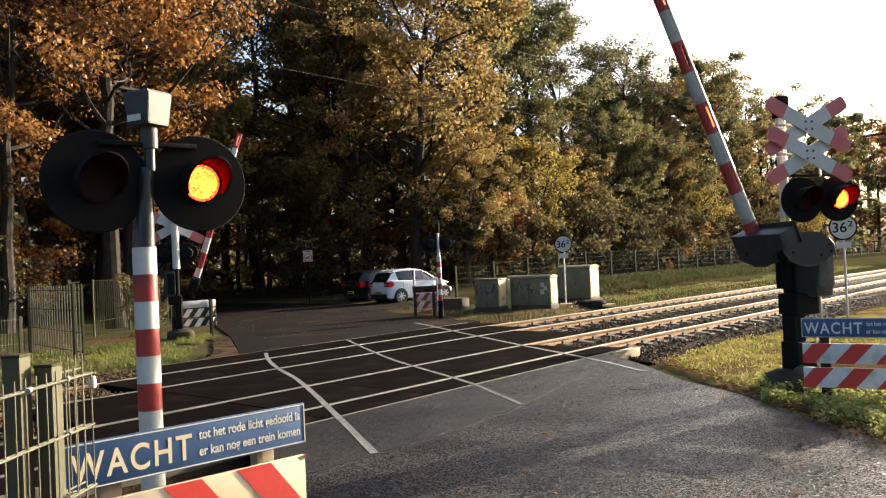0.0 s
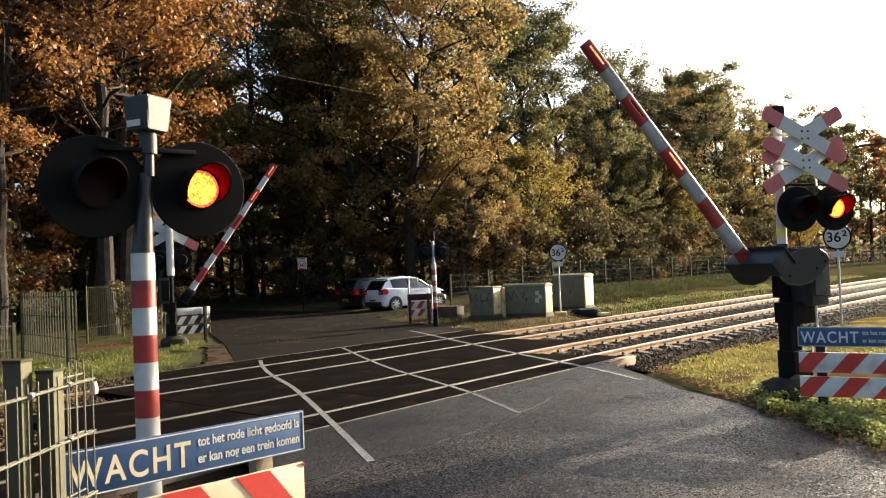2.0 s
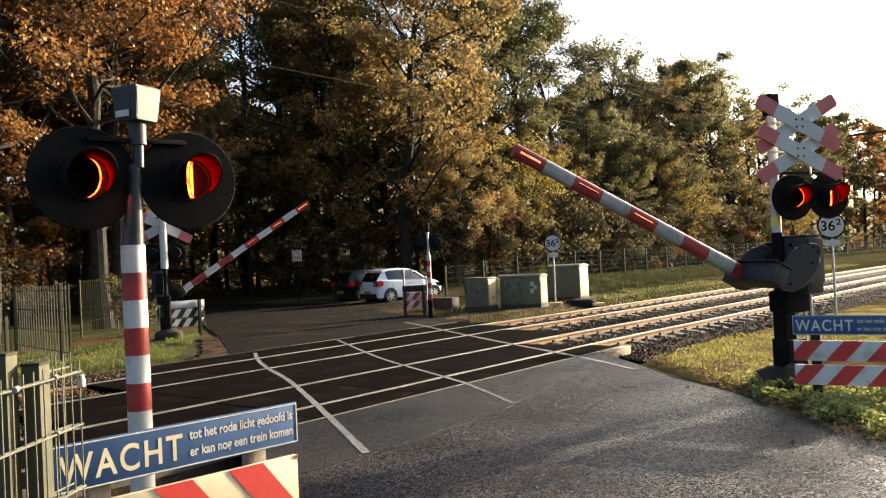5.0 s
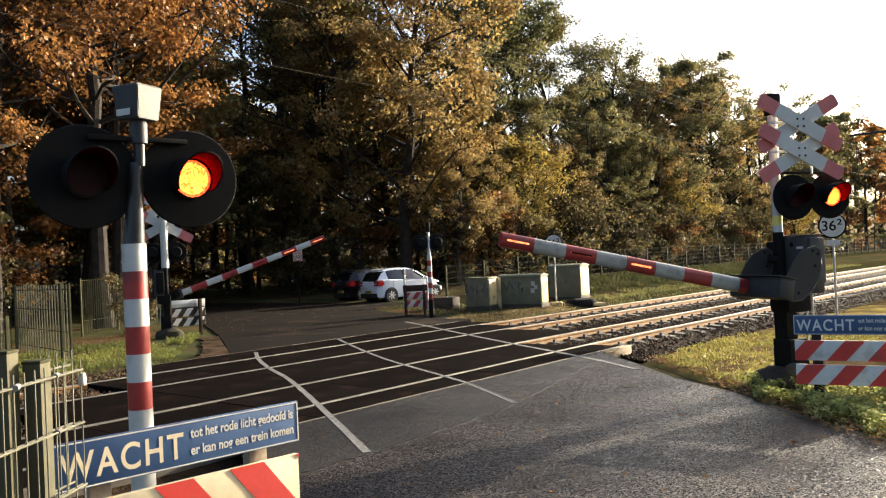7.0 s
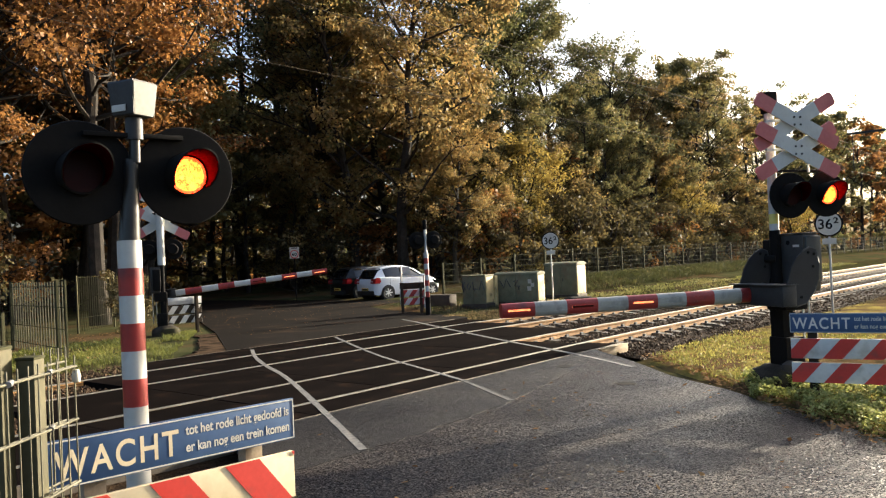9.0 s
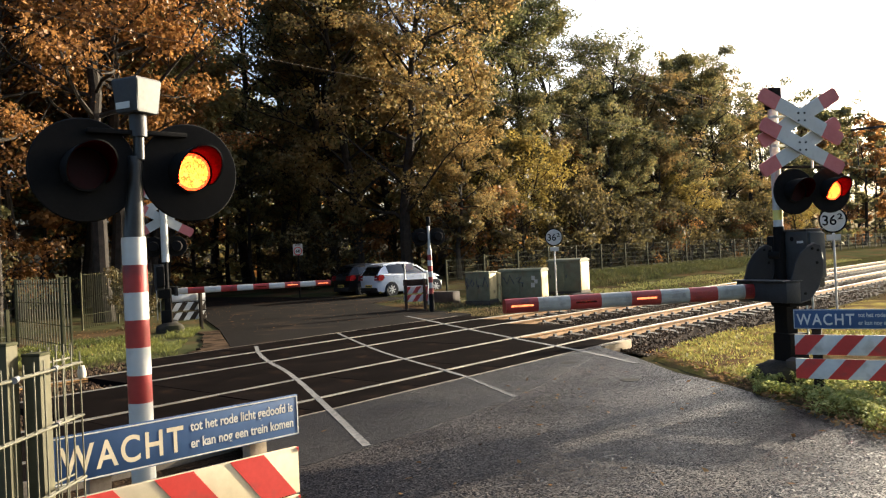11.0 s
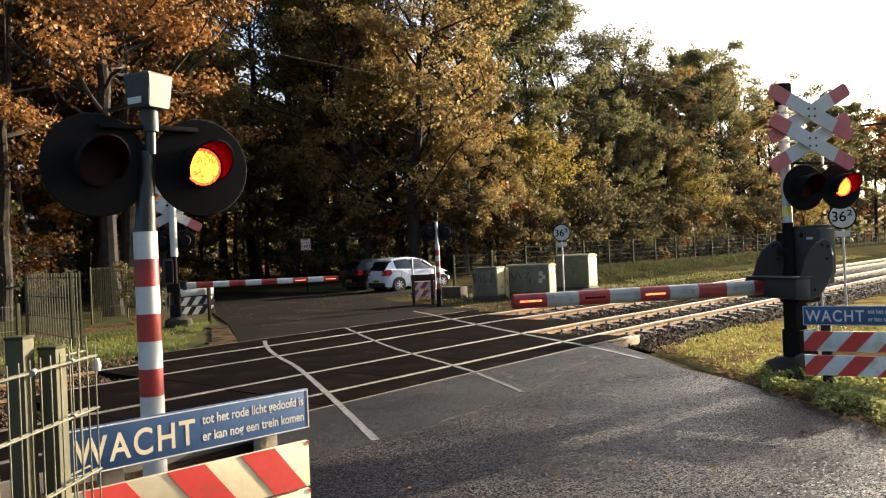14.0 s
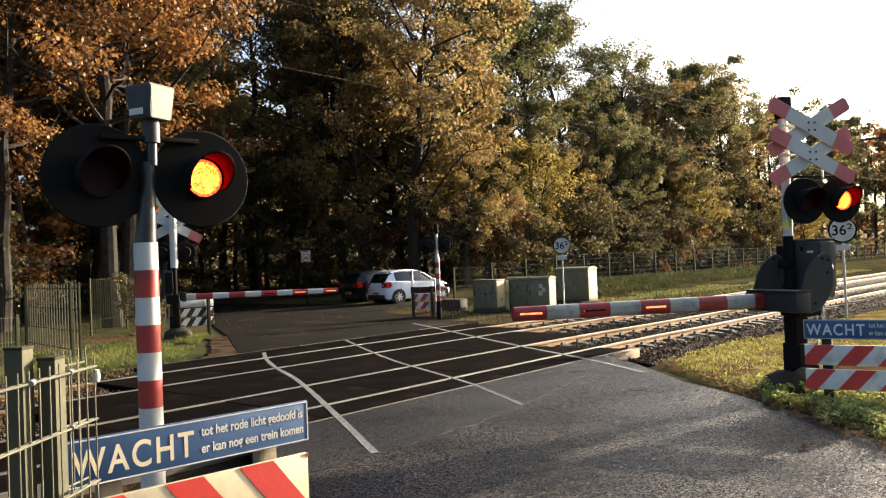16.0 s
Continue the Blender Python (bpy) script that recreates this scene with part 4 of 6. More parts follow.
def bell_box(root, turn):
    m = pose(-0.048, 0.032, 2.66, 0, 0, turn)
    Shape().loft([[(x * w, y * w, z) for x, y in ((-1, -1), (1, -1), (1, 1), (-1, 1))] for w, z in ((0.078, 0.0), (0.085, 0.01), (0.102, 0.2), (0.098, 0.212))], m).obj("bell_box", DARK_STEEL, root, "dark box with a bright end plate", False)
    Shape().loft([[(x * w, -w * 1.02 - 0.004 * k, z) for x in (-0.96, 0.96)] + [(x * w, -w * 1.02 - 0.004, z) for x in (0.96, -0.96)] for w, z, k in ((0.079, 0.004, 0), (0.1015, 0.2, 0))], m).obj("end_plate", PLATE_GREY, root, "bright metal end plate", False)
    Shape().box((-0.098, 0.02, 0.045), (0.004, 0.11, 0.04), m).obj("sticker", LETTER, root, "white paper sticker", False)


near_pole = light_pole(pose(2.53, 4.60, 0, 0, 0, 167), "red and white banded signal pole with twin lamps beside the road")
bell_box(near_pole, 16 - 167)
near_lenses = lamp_pair(near_pole, 2.31, 0.635, 1, size=0.315, hood=0.30, cx=-0.05)
far_pole = light_pole(pose(18.21, 15.86, 0, 0, 0, -28), "red and white banded signal pole seen from behind", True)
far_lenses = lamp_pair(far_pole, 2.28, 0.54, 1, size=0.27)

near_machine = barrier_machine(pose(10.04, 3.05, 0, 0, 0, 148), "dark barrier machine with white mast, crosses and red lamps")
Shape().cyl((0, -0.03, 1.94), (0, -0.03, 2.06), 0.0575, n=28).obj("sticker", YELLOW, near_machine, "yellow sticker round the mast")
saltire(near_machine, -0.15, 0.22, 3.15, -8)
Shape().cyl((-0.40, 0.14, 2.55), (-0.40, 0.14, 3.1), 0.014, n=10).obj("stay_rod", GALV, near_machine)
Shape().box((-0.26, 0.1, 2.57), (0.75, 0.04, 0.03), b=0.006).obj("lamp_bracket", BLACK, near_machine)
far_machine = barrier_machine(pose(11.45, 19.36, 0, 0, 0, -31), "dark barrier machine with white mast and crosses across the tracks", 0.098, False)
saltire(far_machine, 0.0, 0.10, 3.5, 0, 1.4)


# ---- moving parts: booms and lens inserts ----
def lamp_group(root, z, cx, cy, gap, yaw):
    holder = new("lamp_head")
    holder.parent = root
    holder.matrix_basis = pose(cx, cy, 0, 0, 0, yaw)
    return lamp_pair(holder, z, gap, 1, size=0.275, hood=0.28)


machine_lenses = lamp_group(near_machine, 2.27, -0.32, 0.2, 0.475, -8)
far_machine_lenses = lamp_group(far_machine, 2.28, 0.0, 0.12, 0.6, 0)
NEAR_PIVOT = (0.016, 0.161, 1.543)
FAR_PIVOT = (0.02, 0.40, 1.49)
near_strips, far_strips = {}, {}
near_arm = boom_arm(near_machine, 3.71, "red and white banded barrier boom in its cradle", 0.376, near_strips, pale=BOOM_WHITE)
far_arm = boom_arm(far_machine, 4.48, "red and white banded barrier boom in its cradle", 0.44, far_strips, -1, False, WHITE)

# ---- hoardings ----
plank_hoarding(pose(1.525, 3.55, 0.035, 0, 0, -6.5), "blue warning board above red and white planks beside the road", 1.25, 1.25, 0.062, -1, PLANK_SUNLIT)
barrier_board = plank_hoarding(pose(9.21, 2.70, -0.03, 0, 0, -80), "blue warning board above red and white planks by the barrier", 1.25, 1.25, -0.08, 1, PLANK_WHITE, WOOD_DARK, 0.218, (0.563, 0.300))
ribs = Shape().box((0.66, 0.045, 0.43), (0.86, 0.004, 0.05))
for k in range(43):
    ribs.box((0.24 + 0.02 * k, 0.039, 0.431), (0.008, 0.01, 0.05))
ribs.obj("ribbed_strip", TIMBER, barrier_board, "narrow ribbed cream strip between the planks", False)


def back_hoarding(m, label, length=1.25, bars=RED, ground_coat=WHITE, backing=GALV):
    root = thing("warning_hoarding", m, label, "warning sign", "hoardings beside the crossing")
    for x in (0.06, length * 0.84):
        Shape().box((x, -0.065, 0.46), (0.085, 0.08, 1.02), b=0.006).obj("post", WOOD_DARK, root, "dark wooden post")
    Shape().box((length / 2, 0, 0.86), (length, 0.02, 0.2), b=0.003).obj("sign_board", backing, root, "bare back of the board")
    for z in (0.62, 0.355):
        plank = Shape().box((length / 2, 0, z), (length, 0.03, 0.22), b=0.004).obj("plank", ground_coat, root)
        for k in range(4):
            x0 = k * 0.33 - 0.06
            poly = [(max(0, min(length, x)), z + zz) for x, zz in ((x0, -0.11), (x0 + 0.16, -0.11), (x0 + 0.32, 0.11), (x0 + 0.16, 0.11))]
            for y in (-1, 1):
                Shape().prism(poly, y * 0.0155, y * 0.019).obj("slanting_bar", bars, plank, smooth=False)


back_hoarding(pose(18.70, 17.47, 0, 0, 0, -40), "striped planks with brown backed board beside the banded pole", 0.8, RED, WHITE, WOOD_DARK)
back_hoarding(pose(11.55, 19.55, 0, 0, 0, -8), "dark and white striped planks beside the far barrier", 1.1, WOOD_DARK, WHITE, GALV)


def cable_cover(m):
    """Low black rubber hump over cables, on a slab in the sunlit cream tone."""
    root = thing("cable_cover", m, "low black cable cover beside the tall cabinet", "cable cover")
    Shape().loft([[(k * 0.62 * math.copysign(abs(math.cos(j * 0.3142)) ** 0.7, math.cos(j * 0.3142)), k * 0.34 * math.copysign(abs(math.sin(j * 0.3142)) ** 0.7, math.sin(j * 0.3142)), z + 0.02 * noise.noise((j, z * 7, 2))) for j in range(20)] for k, z in ((1.0, -0.1), (0.98, 0.1), (0.8, 0.2), (0.4, 0.24))]).obj("hump", BLACK, root)
    Shape().box((0.5, -0.3, 0.02), (0.5, 0.3, 0.1), b=0.02).obj("slab", SUNLIT_CREAM, root, "sunlit cream slab")
    return root


# ---- fences ----
def mesh_panel(a, b, z0, z1, step=0.05, thick=0.006, rows=0.2, cross=0.004):
    """One double-wire panel between two plan points."""
    s = Shape()
    a, b = Vector((*a, 0)), Vector((*b, 0))
    d = (b - a)
    n = max(2, round(d.length / step))
    u = d.normalized()
    for i in range(n + 1):
        p = a + d * i / n
        s.box((p.x, p.y, (z0 + z1) / 2), (thick, thick, z1 - z0))
    z = z1 - 0.03
    side = Vector((-u.y, u.x, 0)) * thick
    while z > z0:
        for k in (-1, 1):
            s.tube([a + side * k + Vector((0, 0, z)), b + side * k + Vector((0, 0, z))], [cross] * 2, 5)
        z -= rows
    return s


def fence(points, height, label, z_of, spacing=2.5, post=0.06, mat=FENCE, step=0.05, thick=0.006, rows=0.2, cross=0.004):
    root = thing("mesh_fence", pose(0, 0, 0), label, "fence", "mesh fences")
    for (ax, ay), (bx, by) in zip(points, points[1:]):
        a, b = Vector((ax, ay)), Vector((bx, by))
        n = max(1, round((b - a).length / spacing))
        ang = math.degrees(math.atan2(by - ay, bx - ax))
        for i in range(n + 1):
            p = a + (b - a) * i / n
            z = z_of(p.x, p.y)
            Shape().box((0, 0, height / 2 - 0.1), (post, post * 0.7, height + 0.25), b=0.004).obj("post", FENCE, root).matrix_basis = pose(p.x, p.y, z, 0, 0, ang)
            if i < n:
                q = a + (b - a) * (i + 1) / n
                mesh_panel(p, q, z + 0.05, z + height, step, thick, rows, cross).obj("panel", mat, root, smooth=False)


fence([(24.4, 20.4), (36.9, 20.3), (60.0, 19.7)], 1.5, "dark green wire mesh fence along the railway", ground_height, post=0.09, step=0.1, thick=0.005, rows=0.24, cross=0.008)
fence([(60.0, 19.7), (110.0, 18.2)], 1.5, "dark green wire mesh fence along the railway", ground_height, post=0.10, step=0.25, thick=0.006, rows=0.3, cross=0.012)
fence([(7.95, 20.2), (4.0, 22.4)], 1.6, "tall bar fence running off into the wood", ground_height, step=0.12, thick=0.01, rows=0.42)


def bar_fence(a, b, height, label, bars=21):
    """One long run of upright flat bars between two posts, bar by bar."""
    root = thing("bar_fence", pose(0, 0, 0), label, "fence", "mesh fences")
    a, b = Vector((*a, 0)), Vector((*b, 0))
    for p, w in ((a, 0.04), (a + (b - a) * 0.13, 0.075), (b, 0.055)):
        Shape().box((p.x, p.y, height / 2 - 0.1), (w, w, height + 0.22), b=0.004).obj("post", FENCE, root, "dark green square post")
    for i in range(1, bars):
        p = a + (b - a) * i / bars
        Shape().box((p.x, p.y, height / 2 + 0.01), (0.016, 0.026, height - 0.06)).obj("bar", WIRE, root, smooth=False)
    for z in (height - 0.12, height - 0.55, height - 1.0, 0.2):
        Shape().tube([(a.x, a.y, z), (b.x, b.y, z)], [0.009] * 2, 6).obj("cross_rail", FENCE, root)


bar_fence((7.42, 16.2), (7.95, 20.2), 1.6, "tall fence of sunlit upright bars beside the track")
fence([(5.6, 14.6), (3.0, 14.3)], 1.2, "low bar fence beside the track", ground_height, mat=WIRE, step=0.052, thick=0.0085, rows=0.42)
fence([(10.94, 23.17), (14.7, 26.1)], 1.68, "dark bar fence at the edge of the wood", ground_height, step=0.13, thick=0.014, rows=1.2)


def near_fence():
    root = thing("mesh_fence", pose(0, 0, 0), "sunlit green wire mesh fence with two posts", "fence", "mesh fences")
    for (x, y), h in (((0.995, 2.59), 1.487), ((1.085, 2.575), 1.447)):
        p = Shape().box((0, 0, h / 2 - 0.1), (0.062, 0.058, h + 0.2), b=0.004).obj("post", POST_OLIVE, root, "olive green square post")
        p.matrix_basis = pose(x, y, 0, 0, 0, 38)
        Shape().box((0, 0, h + 0.004), (0.066, 0.062, 0.01), b=0.003).obj("cap", FENCE, p)
    a, b = Vector((-0.55, 1.20)), Vector((1.215, 2.56))
    u = (b - a).normalized()
    n = 42
    for i in range(n + 1):
        p = a + (b - a) * i / n
        Shape().cyl((p.x, p.y, 0.0), (p.x, p.y, 1.445), 0.0028, n=6).obj("upright_wire", WIRE, root)
    for z in (1.41, 1.24, 1.04, 0.84, 0.64, 0.44):
        for k in (-0.006, 0.006):
            Shape().cyl((a.x - u.y * k, a.y + u.x * k, z), (b.x - u.y * k, b.y + u.x * k, z), 0.004, n=8).obj("cross_wire", WIRE, root, "pale paired cross wire")
    c, d = Vector((1.09, 2.62)), Vector((1.27, 2.74))
    for i in range(6):
        p = c + (d - c) * i / 5
        Shape().cyl((p.x, p.y, 0.0), (p.x, p.y, 1.46), 0.0028, n=6).obj("upright_wire", WIRE, root)
    for z in (1.41, 1.21, 1.01, 0.81, 0.61):
        Shape().cyl((c.x, c.y, z), (d.x, d.y, z), 0.004, n=8).obj("cross_wire", WIRE, root)
    for x, y, z in ((1.10, 2.475, 1.41), (1.10, 2.475, 1.24), (0.93, 2.335, 1.41)):
        Shape().cyl((x - 0.012, y - 0.02, z), (x + 0.012, y + 0.02, z), 0.009, n=10).obj("clamp", POLE_GREY, root, "bright round clamp")
    Shape().lathe([(0.006, -0.03), (0.012, -0.026), (0.014, -0.008), (0.009, 0.012)], 14, pose(1.222, 2.565, 1.385)).obj("end_cap", PALE, root, "pale cap on the wire ends")


near_fence()


# ---- cabinets beside the track ----
def cabinet(m, sx, sy, h, label, ridge=0.0, doors=2):
    """Relay cabinet: local x deep, y wide; doors on the -x side."""
    root = thing("relay_cabinet", m, label, "cabinet", "trackside cabinets")
    Shape().box((0, 0, 0.04), (sx + 0.06, sy + 0.06, 0.16), b=0.01).obj("plinth", SLEEPER, root, "concrete plinth")
    Shape().box((0, 0, (h + 0.12) / 2), (sx, sy, h - 0.12), b=0.012).obj("body", CABINET, root)
    if ridge:
        Shape().prism([(-sx / 2 - 0.03, h), (sx / 2 + 0.03, h), (sx / 2, h + ridge * 0.6), (sx * 0.2, h + ridge), (-sx * 0.2, h + ridge), (-sx / 2, h + ridge * 0.6)], -sy / 2 - 0.03, sy / 2 + 0.03).obj("roof", CABINET, root, smooth=False)
    else:
        Shape().box((0, 0, h + 0.012), (sx + 0.05, sy + 0.05, 0.045), b=0.01).obj("roof", CABINET, root)
    w = sy / doors
    for i in range(doors):
        y = -sy / 2 + w * (i + 0.5)
        d = Shape().box((-sx / 2 - 0.008, y, (h + 0.12) / 2), (0.02, w - 0.03, h - 0.22), b=0.005).obj("door", CABINET, root)
        Shape().box((-sx / 2 - 0.028, y + w * 0.36, h * 0.55), (0.03, 0.03, 0.12), b=0.006).obj("handle", DARK_STEEL, d, "small dark handle")
    # paler than the doors: the sun on this end is coloured in
    Shape().box((0, -sy / 2 - 0.008, (h + 0.12) / 2), (sx - 0.08, 0.02, h - 0.2), b=0.005).obj("end_panel", SUNLIT_CREAM, root, "end panel in a sunlit cream tone")
    return root


def scrawl(parent, x, y0, z0, strokes):
    for pts in strokes:
        Shape().tube([(x, y0 + p, z0 + q) for p, q in pts], [0.016] * len(pts), 5).obj("graffiti", GRAFFITI, parent, "dark sprayed scrawl")


c1 = cabinet(pose(21.33, 16.31, 0, 0, 0, 9), 0.60, 0.88, 1.05, "low grey green cabinet with sprayed scrawl and lit end", doors=2)
scrawl(c1, -0.335, 0.0, 0.0, [[(0.42, 0.62), (0.42, 0.9), (0.32, 0.85), (0.4, 0.76), (0.3, 0.6)], [(0.24, 0.7), (0.18, 0.82), (0.1, 0.72), (0.16, 0.6), (0.24, 0.7)], [(0.02, 0.85), (-0.02, 0.6), (-0.16, 0.62)], [(-0.22, 0.58), (-0.32, 0.9), (-0.42, 0.58)]])
for o in c1.children:
    if o.name.startswith("door"):
        Shape().box((-0.335, o.bound_box[0][1] + 0.2, 0.5), (0.03, 0.3, 0.18), b=0.006).obj("lock_box", CABINET, o)
        break
Shape().box((0.42, -0.40, 0.5), (0.18, 0.2, 1.06), b=0.01).obj("side_locker", SUNLIT_CREAM, c1, "narrow side locker in a sunlit cream tone")
c2 = cabinet(pose(22.42, 15.34, 0, 0, 0, 9), 0.60, 1.56, 1.03, "low green cabinet with round topped end and pale patches", ridge=0.10, doors=2)
scrawl(c2, -0.331, 0.0, 0.0, [[(0.6, 0.85), (0.45, 0.6), (0.35, 0.9), (0.2, 0.62)], [(0.1, 0.8), (-0.1, 0.86), (0.05, 0.66), (-0.15, 0.64)]])
for y, z, s in ((-0.52, 0.80, 0.13), (-0.62, 0.68, 0.12), (-0.5, 0.56, 0.14)):
    Shape().box((-0.331, y, z), (0.006, s, s * 1.1)).obj("torn_sticker", PALE, c2, "pale torn sticker", False)
cabinet(pose(26.25, 15.85, 0, 0, 0, 9), 0.92, 1.28, 1.24, "tall green cabinet with a peaked sunlit end", ridge=0.12, doors=2)
kerb = Shape().box((0, 0, 0.2), (0.5, 1.2, 0.42), b=0.05).obj("concrete_block", SLEEPER)
kerb.matrix_world = pose(21.6, 18.3, 0, 0, 0, 8)
tagged(kerb, "weathered grey concrete block beside the cabinet", "concrete block")


def guard_frame(m):
    root = thing("guard_frame", m, "pale steel guard frame with a small white notice", "guard rail")
    for x in (0.0, 0.78):
        Shape().cyl((x, 0, 0), (x, 0, 1.5 - 0.35 * (x > 0)), 0.03, n=12).obj("post", GALV, root)
    for z, h in ((1.13, 0.02), (0.7, 0.018)):
        Shape().cyl((0, 0, z), (0.78, 0, z), h, n=10).obj("rail", GALV, root)
    Shape().box((0.17, -0.03, 1.36), (0.26, 0.012, 0.22), b=0.003).obj("notice", LETTER, root, "small white notice")


guard_frame(pose(19.95, 18.55, 0, 0, 0, -42))


# ---- track signs ----
def round_sign(m, label, height):
    root = thing("kilometre_sign", m, label, "track sign", "kilometre signs")
    Shape().cyl((0, 0.02, 0), (0, 0.02, height + 0.2), 0.026, n=14).obj("post", GALV, root, "thin grey post")
    Shape().box((0, 0.02, 0.02), (0.42, 0.3, 0.16), b=0.03).obj("foot", SUNLIT_CREAM, root, "concrete foot in a sunlit cream tone")
    disc = Shape().lathe([(0.295, -0.012), (0.305, 0.0), (0.295, 0.012)], 40, pose(0, 0, height, 90)).obj("disc", BLACK, root, "round disc with black rim")
    Shape().lathe([(0.268, 0.0), (0.268, 0.004)], 40, pose(0, -0.012, height, 90)).obj("face", LETTER, disc)
    text_part("36", 0.33, BLACK, disc, pose(-0.222, -0.0175, height - 0.115, 90), 0.30, bold=0.005)
    text_part("2", 0.19, BLACK, disc, pose(0.1, -0.0175, height + 0.01, 90), 0.11, bold=0.004)
    Shape().box((0, -0.01, height - 0.41), (0.30, 0.012, 0.14), b=0.003).obj("plate", LETTER, root, "small pale plate under the disc")
    return root


cable_cover(pose(24.55, 14.35, -0.1, 0, 0, -25))
round_sign(pose(23.31, 14.6, 0, 0, 0, -57), "white round kilometre sign with black figures on a post", 2.14)
round_sign(pose(20.1, 4.93, -0.3, 0, 0, -74), "white round kilometre sign with black figures on a post", 2.4)


def zone_sign(m):
    root = thing("speed_zone_sign", m, "pale square zone sign with a red ring on a post", "traffic sign")
    Shape().cyl((0, 0.03, 0), (0, 0.03, 2.55), 0.028, n=12).obj("post", BLACK, root)
    board = Shape().box((0, 0, 2.3), (0.44, 0.02, 0.54), b=0.005).obj("board", PALE, root)
    Shape().lathe([(0.2, 0.0), (0.2, 0.004)], 32, pose(0, -0.011, 2.23, 90)).obj("ring", SIGN_RED, board)
    Shape().lathe([(0.155, 0.0), (0.155, 0.004)], 32, pose(0, -0.015, 2.23, 90)).obj("face", LETTER, board)
    text_part("60", 0.2, BLACK, board, pose(-0.11, -0.0195, 2.16, 90), 0.22, bold=0.004)
    Shape().box((0, -0.011, 2.52), (0.26, 0.003, 0.04)).obj("bar", BLACK, board, smooth=False)


zone_sign(pose(24.2, 29.32, -0.02, 0, 0, -40))


# ---- parked cars ----
def car(m, label, paint, plate):
    """Small five-door hatchback, nose to +x, rear axle at the origin."""
    root = thing("car", m, label, "car", "parked cars")
    st = [(-0.66, 0.42, 0.62, 0.80, 0.62, 0.70), (-0.62, 0.24, 0.70, 0.96, 0.74, 0.78), (-0.45, 0.20, 0.80, 0.99, 0.80, 0.83), (0.0, 0.20, 0.84, 0.985, 0.835, 0.84), (0.6, 0.19, 0.84, 0.96, 0.84, 0.84), (1.5, 0.19, 0.84, 0.94, 0.84, 0.84), (2.2, 0.20, 0.83, 0.92, 0.83, 0.80), (2.6, 0.22, 0.80, 0.86, 0.80, 0.74), (2.85, 0.24, 0.72, 0.76, 0.72, 0.66), (3.0, 0.32, 0.60, 0.62, 0.60, 0.56)]
    rings = []
    for x, zb, w, zt, wb, wt in st:
        zm = zb + (zt - zb) * 0.55
        half = [(wb * 0.93, zb), (w, zb + 0.12), (w + 0.01, zm), (wt, zt - 0.03), (wt - 0.06, zt + 0.005)]
        rings.append([(x, y, z) for y, z in half] + [(x, -y, z) for y, z in reversed(half)])
    Shape().loft(rings).obj("body", paint, root)
    cab = [(-0.63, 0.94, 0.64, 0.96, 0.62), (-0.40, 0.95, 0.72, 1.27, 0.57), (-0.22, 0.95, 0.76, 1.40, 0.57), (0.1, 0.94, 0.78, 1.455, 0.585), (0.5, 0.93, 0.785, 1.48, 0.59), (1.0, 0.92, 0.78, 1.455, 0.59), (1.45, 0.91, 0.77, 1.36, 0.60), (2.1, 0.88, 0.74, 0.98, 0.68), (2.22, 0.86, 0.72, 0.89, 0.70)]
    rings = [[(x, wb, zb), (x, wt + 0.012, zt - 0.06), (x, wt - 0.05, zt), (x, -wt + 0.05, zt), (x, -wt - 0.012, zt - 0.06), (x, -wb, zb)] for x, zb, wb, zt, wt in cab]
    Shape().loft(rings).obj("glasshouse", GLASS, root, "dark tinted car windows")
    roof = [[(x, wt + 0.02, zt - 0.075), (x, wt - 0.04, zt + 0.012), (x, -wt + 0.04, zt + 0.012), (x, -wt - 0.02, zt - 0.075), (x, -wt + 0.05, zt - 0.02), (x, wt - 0.05, zt - 0.02)] for x, zb, wb, zt, wt in cab[2:7]]
    Shape().loft(roof).obj("roof", paint, root)
    for s in (-1, 1):
        for name, pts in (("rear_pillar", [((-0.62, 0.66, 0.95), (-0.10, 0.785, 0.95)), ((-0.36, 0.595, 1.26), (-0.16, 0.61, 1.36))]), ("middle_pillar", [((0.78, 0.785, 0.95), (0.86, 0.785, 0.95)), ((0.78, 0.632, 1.40), (0.86, 0.632, 1.40))]), ("front_pillar", [((2.08, 0.755, 0.90), (2.2, 0.735, 0.89)), ((1.44, 0.63, 1.32), (1.54, 0.62, 1.32))])):
            (a, b), (c, d) = pts
            vs = [(p[0], s * (p[1] + o), p[2]) for o in (0.0, 0.022) for p in (a, b, d, c)]
            Shape().add(vs, [(0, 1, 2, 3), (7, 6, 5, 4), (0, 4, 5, 1), (1, 5, 6, 2), (2, 6, 7, 3), (3, 7, 4, 0)]).obj(name, PLASTIC if name == "middle_pillar" else paint, root, smooth=False)
        Shape().prism([(-0.675, 0.72), (-0.635, 0.93), (-0.56, 0.975), (-0.22, 0.945), (-0.30, 0.87), (-0.44, 0.72)], s * 0.46, s * 0.832).obj("tail_lamp", TAIL, root, "red tail lamp", False)
        Shape().box((1.85, s * 0.93, 0.98), (0.2, 0.16, 0.13), b=0.03).obj("mirror", PLASTIC if paint == CAR_BLACK else paint, root)
        Shape().prism([(2.62, 0.62), (2.95, 0.55), (2.9, 0.70), (2.5, 0.80)], s * 0.55, s * 0.80).obj("headlamp", GLASS, root, "clear headlamp", False)
        for x in (0.35, 1.2):
            Shape().box((x, s * 0.855, 0.83), (0.18, 0.03, 0.03), b=0.008).obj("door_handle", paint, root)
